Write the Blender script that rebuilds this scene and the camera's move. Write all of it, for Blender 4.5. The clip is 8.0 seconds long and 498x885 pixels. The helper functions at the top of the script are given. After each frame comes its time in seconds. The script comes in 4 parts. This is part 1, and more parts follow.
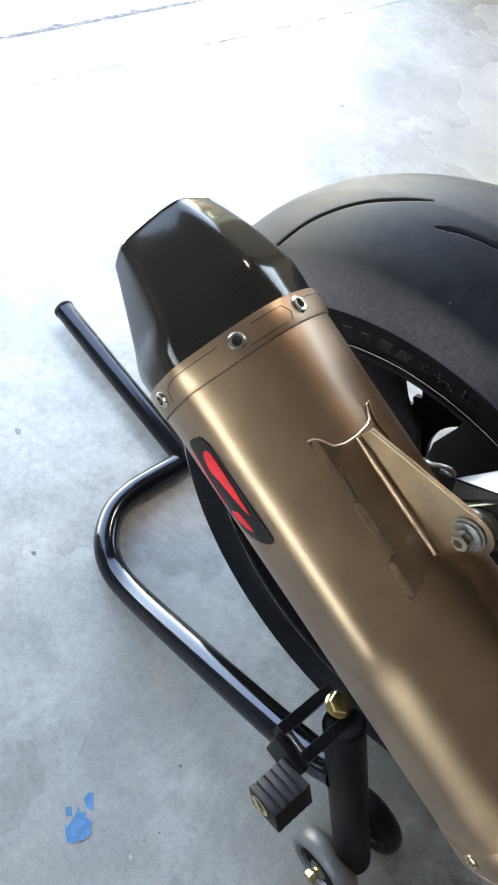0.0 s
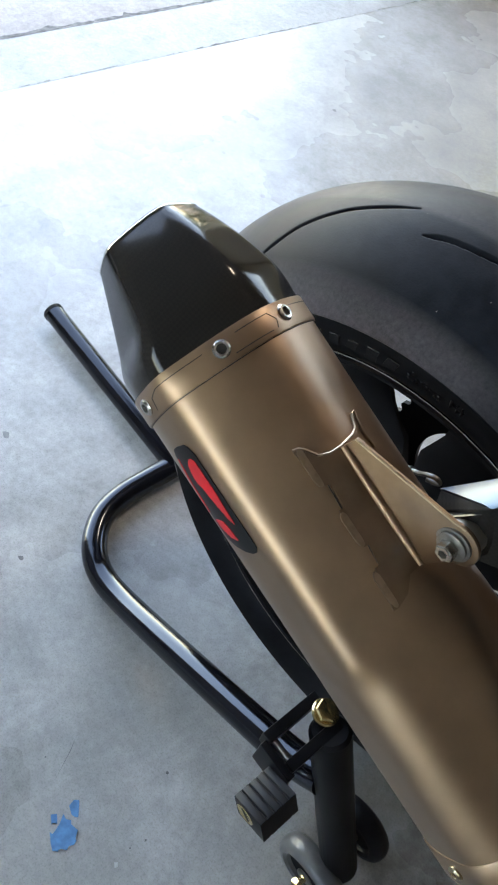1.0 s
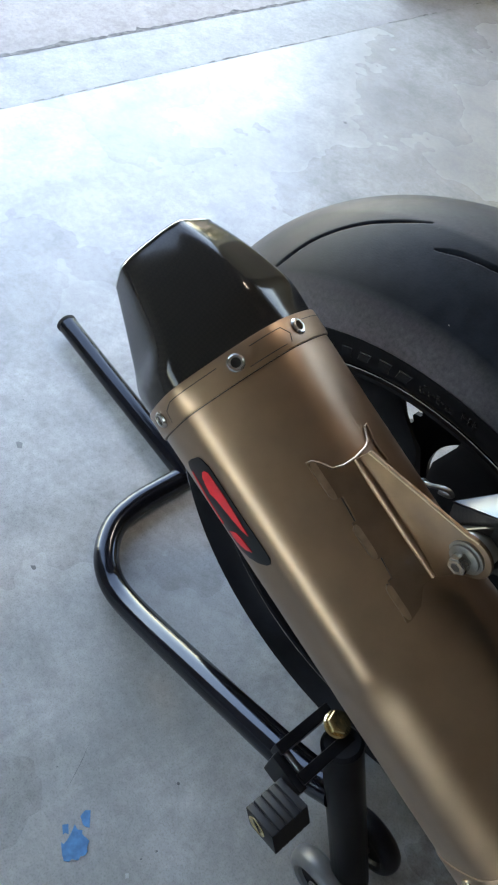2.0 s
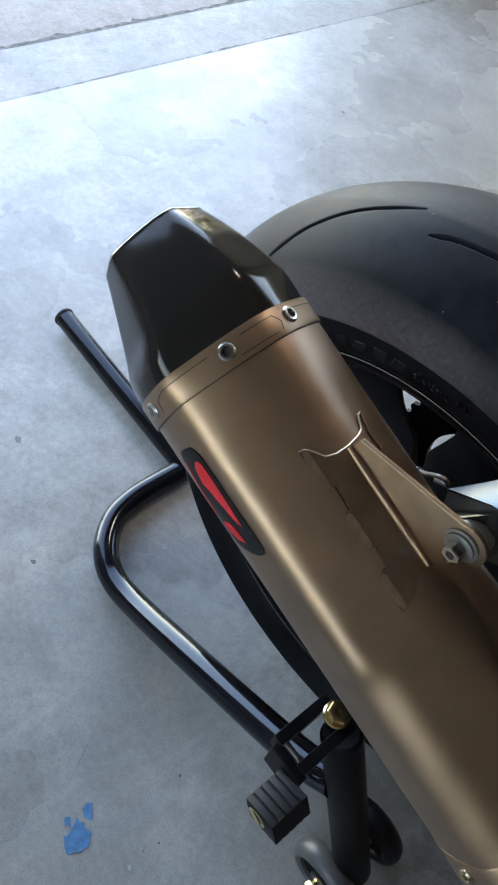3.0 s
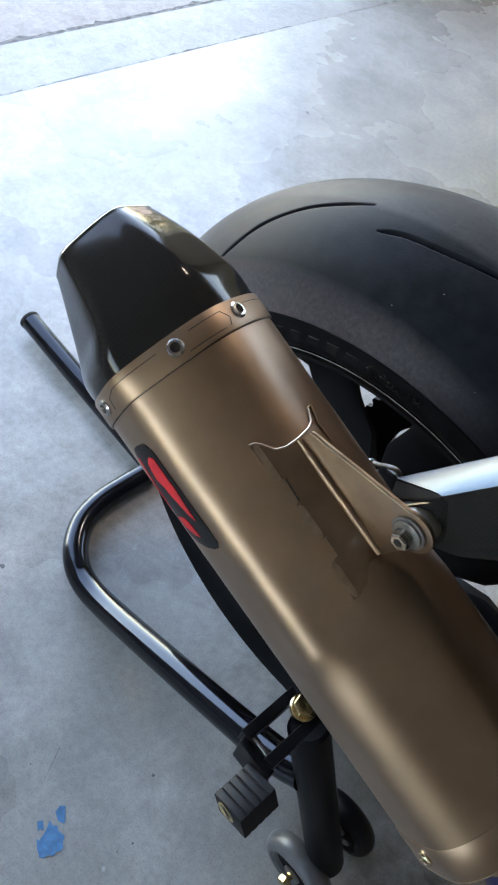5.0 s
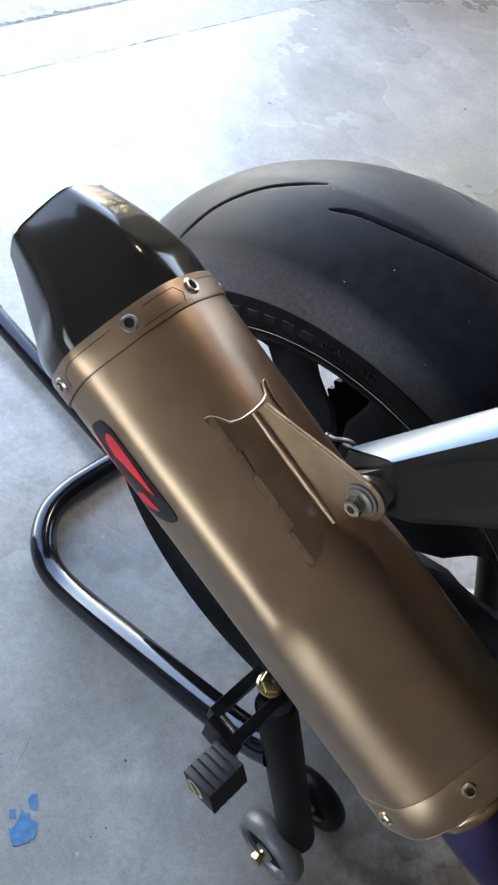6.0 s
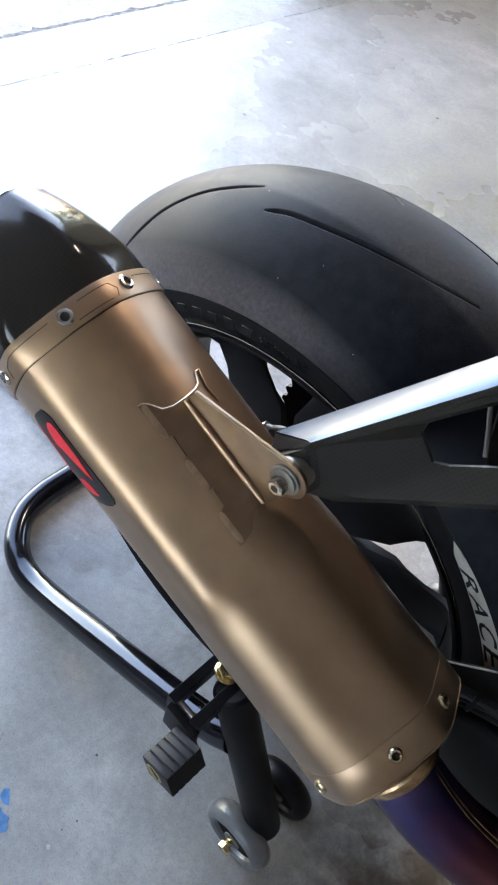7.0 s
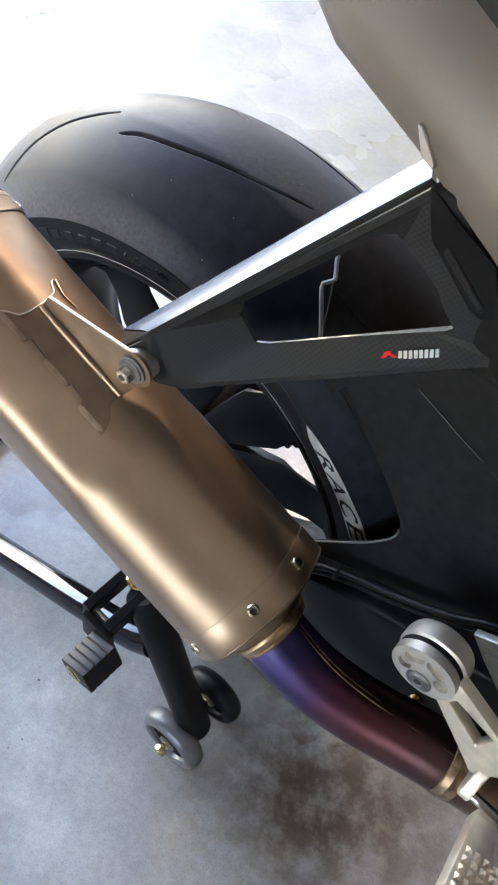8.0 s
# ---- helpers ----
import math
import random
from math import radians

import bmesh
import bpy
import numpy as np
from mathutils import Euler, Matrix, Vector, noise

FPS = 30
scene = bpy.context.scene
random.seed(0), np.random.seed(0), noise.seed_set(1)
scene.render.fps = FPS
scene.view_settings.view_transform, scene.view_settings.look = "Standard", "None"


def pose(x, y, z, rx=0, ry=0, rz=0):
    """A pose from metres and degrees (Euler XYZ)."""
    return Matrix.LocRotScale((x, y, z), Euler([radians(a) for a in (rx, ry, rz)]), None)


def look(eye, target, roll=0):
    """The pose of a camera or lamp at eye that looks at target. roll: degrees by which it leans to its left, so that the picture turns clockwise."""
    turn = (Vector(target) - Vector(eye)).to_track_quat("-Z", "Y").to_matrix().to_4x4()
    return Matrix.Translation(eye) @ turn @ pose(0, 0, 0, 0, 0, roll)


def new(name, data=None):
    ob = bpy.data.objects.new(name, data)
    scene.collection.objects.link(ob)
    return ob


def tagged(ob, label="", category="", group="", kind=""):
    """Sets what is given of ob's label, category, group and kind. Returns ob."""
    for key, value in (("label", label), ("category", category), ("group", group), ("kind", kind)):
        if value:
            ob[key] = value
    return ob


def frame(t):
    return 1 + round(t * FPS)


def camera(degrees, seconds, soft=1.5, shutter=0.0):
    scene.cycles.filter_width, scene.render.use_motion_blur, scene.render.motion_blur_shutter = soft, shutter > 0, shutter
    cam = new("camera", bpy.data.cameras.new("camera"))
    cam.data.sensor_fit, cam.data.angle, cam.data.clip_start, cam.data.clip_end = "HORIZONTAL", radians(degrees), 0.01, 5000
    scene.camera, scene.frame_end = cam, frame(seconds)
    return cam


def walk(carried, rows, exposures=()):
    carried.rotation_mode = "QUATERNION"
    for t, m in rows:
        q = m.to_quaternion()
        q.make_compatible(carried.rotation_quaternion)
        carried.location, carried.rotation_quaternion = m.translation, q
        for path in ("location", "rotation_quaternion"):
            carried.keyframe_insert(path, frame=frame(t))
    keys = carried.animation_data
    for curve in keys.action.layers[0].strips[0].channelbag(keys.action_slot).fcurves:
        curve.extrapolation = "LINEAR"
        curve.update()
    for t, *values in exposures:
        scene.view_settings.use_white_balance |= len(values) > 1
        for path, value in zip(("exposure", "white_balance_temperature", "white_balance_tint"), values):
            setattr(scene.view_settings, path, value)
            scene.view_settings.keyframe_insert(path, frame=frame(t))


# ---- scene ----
# The camera's way, in metres and degrees. x runs along the motorcycle to its front, y to its left side.
cam = camera(38.2, 8.0, soft=2.2)
ROWS = [
    (0.0, 0.1178, -0.4479, 0.9689, 35.755, -9.115, 51.016),
    (0.5, 0.1199, -0.4384, 0.9687, 35.718, -9.161, 50.297),
    (1.0, 0.1170, -0.4416, 0.9694, 35.972, -9.781, 50.871),
    (1.5, 0.1151, -0.4458, 0.9745, 36.660, -9.688, 51.473),
    (3.0, 0.1200, -0.4390, 0.9703, 36.163, -8.646, 51.081),
    (3.5, 0.1230, -0.4384, 0.9723, 36.202, -9.197, 50.834),
    (4.0, 0.1291, -0.4395, 0.9738, 36.522, -9.470, 50.300),
    (5.5, 0.1411, -0.4281, 0.9740, 36.588, -9.332, 47.949),
    (6.0, 0.1528, -0.4331, 0.9737, 36.609, -10.270, 46.731),
    (6.5, 0.1660, -0.4347, 0.9776, 36.786, -10.298, 46.639),
    (7.0, 0.1983, -0.4255, 0.9906, 37.648, -10.052, 45.755),
    (7.5, 0.2484, -0.4308, 1.0056, 36.943, -9.305, 44.246),
    (8.0, 0.3056, -0.4215, 1.0115, 35.881, -9.254, 41.367),
]
EXPOSURES = [(0.0, 5.01, 9200, 14.5), (0.5, 4.63, 9130, 14.5), (1.0, 4.47, 9060, 14.0), (1.5, 4.37, 8880, 13.5), (3.0, 4.12, 8480, 13.0), (3.5, 4.12, 8480, 13.0), (4.0, 4.13, 8430, 13.0), (5.5, 4.47, 8450, 16.5), (6.5, 4.74, 8720, 18.5), (7.0, 4.75, 8750, 19.0), (7.5, 4.9, 8750, 19.5), (8.0, 5.24, 8750, 20.5)]
walk(cam, [(t, pose(x, y, z, rx, ry, rz)) for t, x, y, z, rx, ry, rz in ROWS], EXPOSURES)

# ---- light: daylight through the open garage door and two added wall openings ----
world = bpy.data.worlds.new("sky")
scene.world = world
world.use_nodes = True
wn = world.node_tree
sky = wn.nodes.new("ShaderNodeTexSky")
sky.sky_type = "NISHITA"
sky.sun_disc = False
sky.sun_elevation, sky.sun_rotation = radians(42), radians(90)
sky.dust_density, sky.air_density = 0.4, 1.0
bg = wn.nodes["Background"]
bg.inputs["Strength"].default_value = 0.15
wn.links.new(sky.outputs[0], bg.inputs["Color"])
sun = new("sun", bpy.data.lights.new("sun", "SUN"))
sun.data.energy, sun.data.angle, sun.data.color = 3.5, radians(0.5), (1.0, 0.95, 0.88)
sun.matrix_world = look((10, 0, 9.0), (0, 0, 0))


lamp = new("ceiling_lamp_light", bpy.data.lights.new("ceiling_lamp_light", "AREA"))
lamp.data.shape, lamp.data.size, lamp.data.size_y, lamp.data.energy, lamp.data.color = "RECTANGLE", 0.5, 0.18, 1.2, (1.0, 0.98, 0.95)
lamp.matrix_world = look((-0.45, 1.65, 2.62), (-0.45, 1.65, 0))


# ---- materials ----
def material(name, colour, rough=0.5, metal=0.0, vary=0.0, scale=20.0, bump=0.0, bump_scale=200.0, coat=0.0, colour2=None, spec=0.5, rough_vary=0.0, detail=6.0):
    m = bpy.data.materials.new(name)
    m.use_nodes = True
    nt = m.node_tree
    b = nt.nodes["Principled BSDF"]
    b.inputs["Base Color"].default_value = (*colour, 1)
    b.inputs["Roughness"].default_value = rough
    b.inputs["Metallic"].default_value = metal
    b.inputs["Coat Weight"].default_value = coat
    b.inputs["Coat Roughness"].default_value = 0.05
    b.inputs["Specular IOR Level"].default_value = spec
    co = nt.nodes.new("ShaderNodeTexCoord")
    if vary or colour2:
        n1 = nt.nodes.new("ShaderNodeTexNoise")
        n1.inputs["Scale"].default_value, n1.inputs["Detail"].default_value = scale, detail
        nt.links.new(co.outputs["Object"], n1.inputs["Vector"])
        mix = nt.nodes.new("ShaderNodeMixRGB")
        c2 = colour2 or tuple(min(1, c * (1 + vary)) for c in colour)
        c1 = colour if colour2 else tuple(c * (1 - vary) for c in colour)
        mix.inputs[1].default_value, mix.inputs[2].default_value = (*c1, 1), (*c2, 1)
        ramp = nt.nodes.new("ShaderNodeMapRange")
        ramp.inputs["From Min"].default_value, ramp.inputs["From Max"].default_value = 0.35, 0.65
        nt.links.new(n1.outputs["Fac"], ramp.inputs["Value"])
        nt.links.new(ramp.outputs[0], mix.inputs[0])
        nt.links.new(mix.outputs[0], b.inputs["Base Color"])
        if rough_vary:
            rr = nt.nodes.new("ShaderNodeMapRange")
            rr.inputs["To Min"].default_value, rr.inputs["To Max"].default_value = rough - rough_vary, rough + rough_vary
            nt.links.new(n1.outputs["Fac"], rr.inputs["Value"])
            nt.links.new(rr.outputs[0], b.inputs["Roughness"])
    if bump:
        n2 = nt.nodes.new("ShaderNodeTexNoise")
        n2.inputs["Scale"].default_value, n2.inputs["Detail"].default_value = bump_scale, 4
        nt.links.new(co.outputs["Object"], n2.inputs["Vector"])
        bp = nt.nodes.new("ShaderNodeBump")
        bp.inputs["Strength"].default_value, bp.inputs["Distance"].default_value = bump, 0.001
        nt.links.new(n2.outputs["Fac"], bp.inputs["Height"])
        nt.links.new(bp.outputs[0], b.inputs["Normal"])
    return m


def carbon_material(name, base, light, coat, rough, cell=0.0022, flat=False):
    """Twill weave of woven fibre under lacquer; flat: the weave lies in the hanger's plane."""
    m = material(name, base, rough, 0.0, coat=coat, spec=0.11)
    nt = m.node_tree
    b = nt.nodes["Principled BSDF"]
    co = nt.nodes.new("ShaderNodeTexCoord")
    ck = nt.nodes.new("ShaderNodeTexChecker")
    ck.inputs["Scale"].default_value = 1 / cell
    ck.inputs["Color1"].default_value, ck.inputs["Color2"].default_value = (*base, 1), (*light, 1)
    mp = nt.nodes.new("ShaderNodeMapping")
    mp.inputs["Rotation"].default_value = (0.0, 0.0, radians(-25.5)) if flat else (0.5, 0.7, 0.9)
    nt.links.new(co.outputs["Object"], mp.inputs["Vector"])
    last = mp.outputs[0]
    if flat:
        mp2 = nt.nodes.new("ShaderNodeMapping")
        mp2.inputs["Scale"].default_value = (1, 0.0001, 1)
        mp3 = nt.nodes.new("ShaderNodeMapping")
        mp3.inputs["Location"].default_value, mp3.inputs["Rotation"].default_value = (0, 0.0007, 0), (0, radians(12), 0)
        nt.links.new(last, mp2.inputs["Vector"])
        nt.links.new(mp2.outputs[0], mp3.inputs["Vector"])
        last = mp3.outputs[0]
    nt.links.new(last, ck.inputs["Vector"])
    nt.links.new(ck.outputs["Color"], b.inputs["Base Color"])
    return m


def concrete_material(name, dark, light, rough, patches=()):
    m = bpy.data.materials.new(name)
    m.use_nodes = True
    nt = m.node_tree
    b = nt.nodes["Principled BSDF"]
    co = nt.nodes.new("ShaderNodeTexCoord")
    noises = []
    for sc, det, ro in ((1.7, 5, 0.5), (7.0, 9, 0.58), (85.0, 8, 0.72), (420.0, 3, 0.6), (22.0, 10, 0.7)):
        n = nt.nodes.new("ShaderNodeTexNoise")
        n.inputs["Scale"].default_value, n.inputs["Detail"].default_value, n.inputs["Roughness"].default_value = sc, det, ro
        nt.links.new(co.outputs["Object"], n.inputs["Vector"])
        noises.append(n)

    def ranged(sock, a, c, lo=0.0, hi=1.0):
        r = nt.nodes.new("ShaderNodeMapRange")
        r.inputs["From Min"].default_value, r.inputs["From Max"].default_value = a, c
        r.inputs["To Min"].default_value, r.inputs["To Max"].default_value = lo, hi
        nt.links.new(sock, r.inputs["Value"])
        return r.outputs[0]

    def mixed(fac, one, two, kind="MIX"):
        x = nt.nodes.new("ShaderNodeMixRGB")
        x.blend_type = kind
        for s, v in ((x.inputs[0], fac), (x.inputs[1], one), (x.inputs[2], two)):
            if isinstance(v, (tuple, float)):
                s.default_value = v
            else:
                nt.links.new(v, s)
        return x.outputs[0]

    c = mixed(ranged(noises[1].outputs["Fac"], 0.15, 0.85), (*dark, 1), (*light, 1))
    c = mixed(0.6, c, mixed(ranged(noises[0].outputs["Fac"], 0.22, 0.72), (0.5, 0.51, 0.53, 1), (1.0, 0.99, 0.97, 1)), "MULTIPLY")
    c = mixed(0.66, c, mixed(ranged(noises[2].outputs["Fac"], 0.2, 0.7), (0.5, 0.5, 0.5, 1), (1, 1, 1, 1)), "MULTIPLY")
    c = mixed(0.50, c, mixed(ranged(noises[4].outputs["Fac"], 0.30, 0.62), (0.5, 0.49, 0.48, 1), (1, 1, 1, 1)), "MULTIPLY")
    c = mixed(0.48, c, mixed(ranged(noises[3].outputs["Fac"], 0.3, 0.5), (0.5, 0.5, 0.5, 1), (1, 1, 1, 1)), "MULTIPLY")
    for (sx, sy, sr), tone in patches:
        vm = nt.nodes.new("ShaderNodeVectorMath")
        vm.operation = "DISTANCE"
        vm.inputs[1].default_value = (sx, sy, 0)
        nt.links.new(co.outputs["Object"], vm.inputs[0])
        near = ranged(vm.outputs["Value"], sr, sr * 0.2)
        blot = mixed(0.55, ranged(noises[1].outputs["Fac"], 0.30, 0.62), ranged(noises[4].outputs["Fac"], 0.40, 0.58))
        mul = nt.nodes.new("ShaderNodeMath")
        mul.operation = "MULTIPLY"
        nt.links.new(near, mul.inputs[0])
        nt.links.new(blot, mul.inputs[1])
        c = mixed(mul.outputs[0], c, mixed(1.0, c, (*tone, 1), "MULTIPLY"))
    nt.links.new(c, b.inputs["Base Color"])
    nt.links.new(ranged(noises[0].outputs["Fac"], 0.2, 0.8, rough - 0.05, rough + 0.07), b.inputs["Roughness"])
    bp = nt.nodes.new("ShaderNodeBump")
    bp.inputs["Strength"].default_value, bp.inputs["Distance"].default_value = 0.05, 0.001
    nt.links.new(noises[2].outputs["Fac"], bp.inputs["Height"])
    nt.links.new(bp.outputs[0], b.inputs["Normal"])
    return m


TITAN = material("satin_titanium", (0.270, 0.168, 0.098), 0.47, 1.0, coat=0.66, vary=0.09, scale=38, bump=0.05, bump_scale=900)
# Darker copy of the muffler's titanium; paints the bracket's shade into its colour.
TITAN_SHADED = material("shaded_titanium", (0.240, 0.160, 0.104), 0.44, 1.0, coat=0.55, vary=0.10, scale=60, bump=0.05, bump_scale=900)
TITAN_BARE = material("bare_titanium", (0.40, 0.295, 0.21), 0.32, 1.0, vary=0.08, scale=80)
TITAN_WORN = material("rubbed_titanium", (0.38, 0.27, 0.185), 0.36, 1.0, coat=0.5, vary=0.15, scale=120)
STRAW = material("straw_tinted_titanium", (0.50, 0.35, 0.20), 0.40, 1.0, colour2=(0.19, 0.11, 0.075), scale=85)
STEEL = material("bright_steel", (0.50, 0.485, 0.455), 0.24, 1.0)
ALU = material("satin_aluminium", (0.47, 0.435, 0.385), 0.40, 0.8, vary=0.08, scale=90, bump=0.1, bump_scale=1500)
ALU_CAST = material("machined_aluminium", (0.60, 0.515, 0.41), 0.48, 0.75, vary=0.1, scale=70, bump=0.15, bump_scale=900)
WASHER = material("dull_steel", (0.27, 0.265, 0.255), 0.38, 1.0, vary=0.15, scale=250)
BRASS = material("zinc_plated_steel", (0.72, 0.58, 0.31), 0.22, 1.0, vary=0.15, scale=300)
RIVET_OLD = material("straw_steel", (0.62, 0.52, 0.36), 0.25, 1.0, vary=0.2, scale=400)
BOLT_DARK = material("dark_steel", (0.22, 0.21, 0.20), 0.35, 1.0)
# Near-black paints the shade inside sockets, slots, grooves and gaps.
HOLE_SHADE = material("recess_shade", (0.012, 0.011, 0.01), 0.5)
CARBON = carbon_material("glossy_carbon", (0.0135, 0.0125, 0.0125), (0.0160, 0.0148, 0.0145), 0.20, 0.15, 0.0018)
CARBON_SATIN = carbon_material("satin_carbon", (0.0122, 0.0120, 0.0124), (0.0170, 0.0167, 0.0171), 0.3, 0.40, 0.0020, True)
# Pale blue paints the sky's reflection into the hanger's top edge.
CARBON_SKY = material("sky_tinted_carbon", (0.055, 0.070, 0.094), 0.22, spec=0.5, vary=0.04, scale=60)
RUBBER = material("tyre_rubber", (0.0057, 0.0064, 0.0088), 0.50, spec=0.07, vary=0.30, scale=70, bump=0.16, bump_scale=700, rough_vary=0.12, detail=10)
SIDEWALL = material("sidewall_rubber", (0.005, 0.005, 0.0062), 0.48, spec=0.10, vary=0.3, scale=60)
MARK = material("scuffed_rubber", (0.017, 0.0175, 0.0195), 0.55, spec=0.15, vary=0.3, scale=300)
BLACK_TUBE = material("black_gloss_paint", (0.004, 0.004, 0.0055), 0.13, spec=0.38, vary=0.3, scale=30)
BLACK_SATIN = material("black_satin_paint", (0.0068, 0.0067, 0.0074), 0.36, spec=0.07, vary=0.3, scale=40)
BLACK_PLASTIC = material("black_plastic", (0.0080, 0.0078, 0.0084), 0.58, spec=0.07, vary=0.25, scale=120, bump=0.15, bump_scale=1500)
RUBBER_PAD = material("pad_rubber", (0.006, 0.006, 0.0075), 0.45, spec=0.16, vary=0.2, scale=200)
GREY_RUBBER = material("grey_rubber", (0.085, 0.086, 0.088), 0.33, vary=0.15, scale=60)
RIM_BLACK = material("rim_black", (0.0062, 0.0062, 0.0075), 0.42, spec=0.10, vary=0.2, scale=60)
PAINT_GREY = material("warm_grey_paint", (0.070, 0.058, 0.050), 0.5, vary=0.05, scale=8, bump=0.04, bump_scale=900)
SEAT_BLACK = material("seat_cover", (0.007, 0.0068, 0.0068), 0.6, spec=0.2, vary=0.2, scale=150, bump=0.12, bump_scale=900)
RED = material("red_print", (0.62, 0.008, 0.016), 0.45, vary=0.1, scale=60)
DECAL_BLACK = material("black_print", (0.005, 0.005, 0.006), 0.35, spec=0.15)
DECAL_GREY = material("silver_print", (0.27, 0.26, 0.245), 0.45, vary=0.12, scale=80)
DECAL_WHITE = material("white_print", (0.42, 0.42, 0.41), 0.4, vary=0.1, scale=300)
# Pale grey that paints light on the edge of the tail's panel gap.
LIT_EDGE = material("lit_edge_grey", (0.24, 0.215, 0.21), 0.4, vary=0.1, scale=90)
TAPE_BLUE = material("blue_tape", (0.05, 0.19, 0.37), 0.7, vary=0.2, scale=120, bump=0.3, bump_scale=400)
# The two patches beyond y=1 paint a yellowish reflection into the floor's colour.
CONCRETE = concrete_material("garage_concrete", (0.325, 0.320, 0.312), (0.63, 0.617, 0.596), 0.265, (((0.30, -0.10, 0.20), (0.52, 0.485, 0.45)), ((0.43, -0.09, 0.20), (0.42, 0.385, 0.35)), ((0.42, -0.15, 0.36), (0.62, 0.585, 0.545)), ((-0.12, -0.22, 0.14), (0.66, 0.65, 0.63)), ((0.02, -0.62, 0.3), (0.72, 0.69, 0.66)), ((-0.47, 1.42, 0.7), (0.80, 0.78, 0.69)), ((-0.42, 1.20, 0.35), (0.82, 0.80, 0.71)), ((0.45, -0.14, 0.34), (0.90, 0.80, 0.70)), ((0.36, -0.13, 0.12), (0.60, 0.56, 0.52))))
DRIVE = concrete_material("driveway_concrete", (0.33, 0.285, 0.265), (0.44, 0.385, 0.36), 0.85)
SILL = concrete_material("threshold_concrete", (0.30, 0.285, 0.275), (0.47, 0.45, 0.435), 0.6)
JOINT = material("joint_dirt", (0.11, 0.10, 0.092), 0.9, vary=0.4, scale=60)
CEILING = material("off_white_ceiling", (0.34, 0.33, 0.325), 0.85, vary=0.05, scale=4)
PLASTER = material("dull_plaster", (0.17, 0.165, 0.16), 0.85, vary=0.08, scale=6)
BEIGE = material("beige_wall_paint", (0.36, 0.335, 0.255), 0.8, vary=0.05, scale=5)
HEDGE = material("hedge_leaves", (0.06, 0.09, 0.02), 0.55, colour2=(0.19, 0.18, 0.035), scale=2.5)
for sock_, v_ in (("Coat Roughness", 0.40), ("Coat IOR", 1.72)):
    TITAN.node_tree.nodes["Principled BSDF"].inputs[sock_].default_value = v_
for sock_, v_ in (("Sheen Weight", 0.10), ("Sheen Roughness", 0.45), ("Sheen Tint", (0.86, 0.90, 1.0, 1))):
    RUBBER.node_tree.nodes["Principled BSDF"].inputs[sock_].default_value = v_
# Bluish specular tints put the sky's colour into these materials' reflections.
RUBBER.node_tree.nodes["Principled BSDF"].inputs["Specular Tint"].default_value = (0.65, 0.78, 1.0, 1)
BLACK_TUBE.node_tree.nodes["Principled BSDF"].inputs["Specular Tint"].default_value = (0.80, 0.88, 1.0, 1)
CARBON_SKY.node_tree.nodes["Principled BSDF"].inputs["Specular Tint"].default_value = (0.54, 0.75, 1.0, 1)
LEAF = material("ground_soil", (0.10, 0.095, 0.09), 0.85, colour2=(0.16, 0.15, 0.14), scale=3)
SOIL = material("stain", (0.115, 0.113, 0.115), 0.55, vary=0.3, scale=40)


def add_pale_strip(m, y0, y1, tone, amount, x0, x1):
    """A pale, noise-broken tone on a strip of the tyre."""
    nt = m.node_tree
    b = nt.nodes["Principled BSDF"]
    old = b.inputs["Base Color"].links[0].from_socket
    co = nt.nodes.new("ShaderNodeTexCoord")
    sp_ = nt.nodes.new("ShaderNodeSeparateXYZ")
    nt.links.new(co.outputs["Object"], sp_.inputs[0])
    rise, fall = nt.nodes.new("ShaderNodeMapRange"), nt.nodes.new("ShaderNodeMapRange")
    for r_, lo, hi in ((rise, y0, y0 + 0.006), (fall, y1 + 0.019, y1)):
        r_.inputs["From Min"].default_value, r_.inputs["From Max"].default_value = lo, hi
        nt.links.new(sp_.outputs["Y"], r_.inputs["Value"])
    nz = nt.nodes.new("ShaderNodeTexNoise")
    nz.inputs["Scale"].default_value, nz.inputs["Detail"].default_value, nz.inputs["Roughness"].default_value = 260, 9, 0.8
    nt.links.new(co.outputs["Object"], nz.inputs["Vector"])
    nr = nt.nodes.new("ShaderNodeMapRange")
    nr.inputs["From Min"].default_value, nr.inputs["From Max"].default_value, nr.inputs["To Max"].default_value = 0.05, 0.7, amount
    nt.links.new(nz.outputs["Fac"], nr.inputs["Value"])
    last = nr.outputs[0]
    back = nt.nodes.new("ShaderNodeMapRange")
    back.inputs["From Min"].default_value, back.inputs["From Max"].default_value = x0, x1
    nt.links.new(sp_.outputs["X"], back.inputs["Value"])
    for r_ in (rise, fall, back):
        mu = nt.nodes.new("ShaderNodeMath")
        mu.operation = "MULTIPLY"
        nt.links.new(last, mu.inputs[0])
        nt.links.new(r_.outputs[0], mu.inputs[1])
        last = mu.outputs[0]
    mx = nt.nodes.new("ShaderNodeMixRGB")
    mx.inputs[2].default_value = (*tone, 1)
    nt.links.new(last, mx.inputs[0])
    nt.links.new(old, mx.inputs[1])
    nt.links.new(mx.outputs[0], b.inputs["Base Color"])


# Pale dust on the tyre's shoulder, then a lighter tone on its crown.
add_pale_strip(RUBBER, -0.1100, -0.1005, (0.165, 0.150, 0.160), 0.9, 0.15, -0.04)
add_pale_strip(RUBBER, -0.03, 0.03, (0.062, 0.059, 0.062), 0.5, 0.20, 0.05)


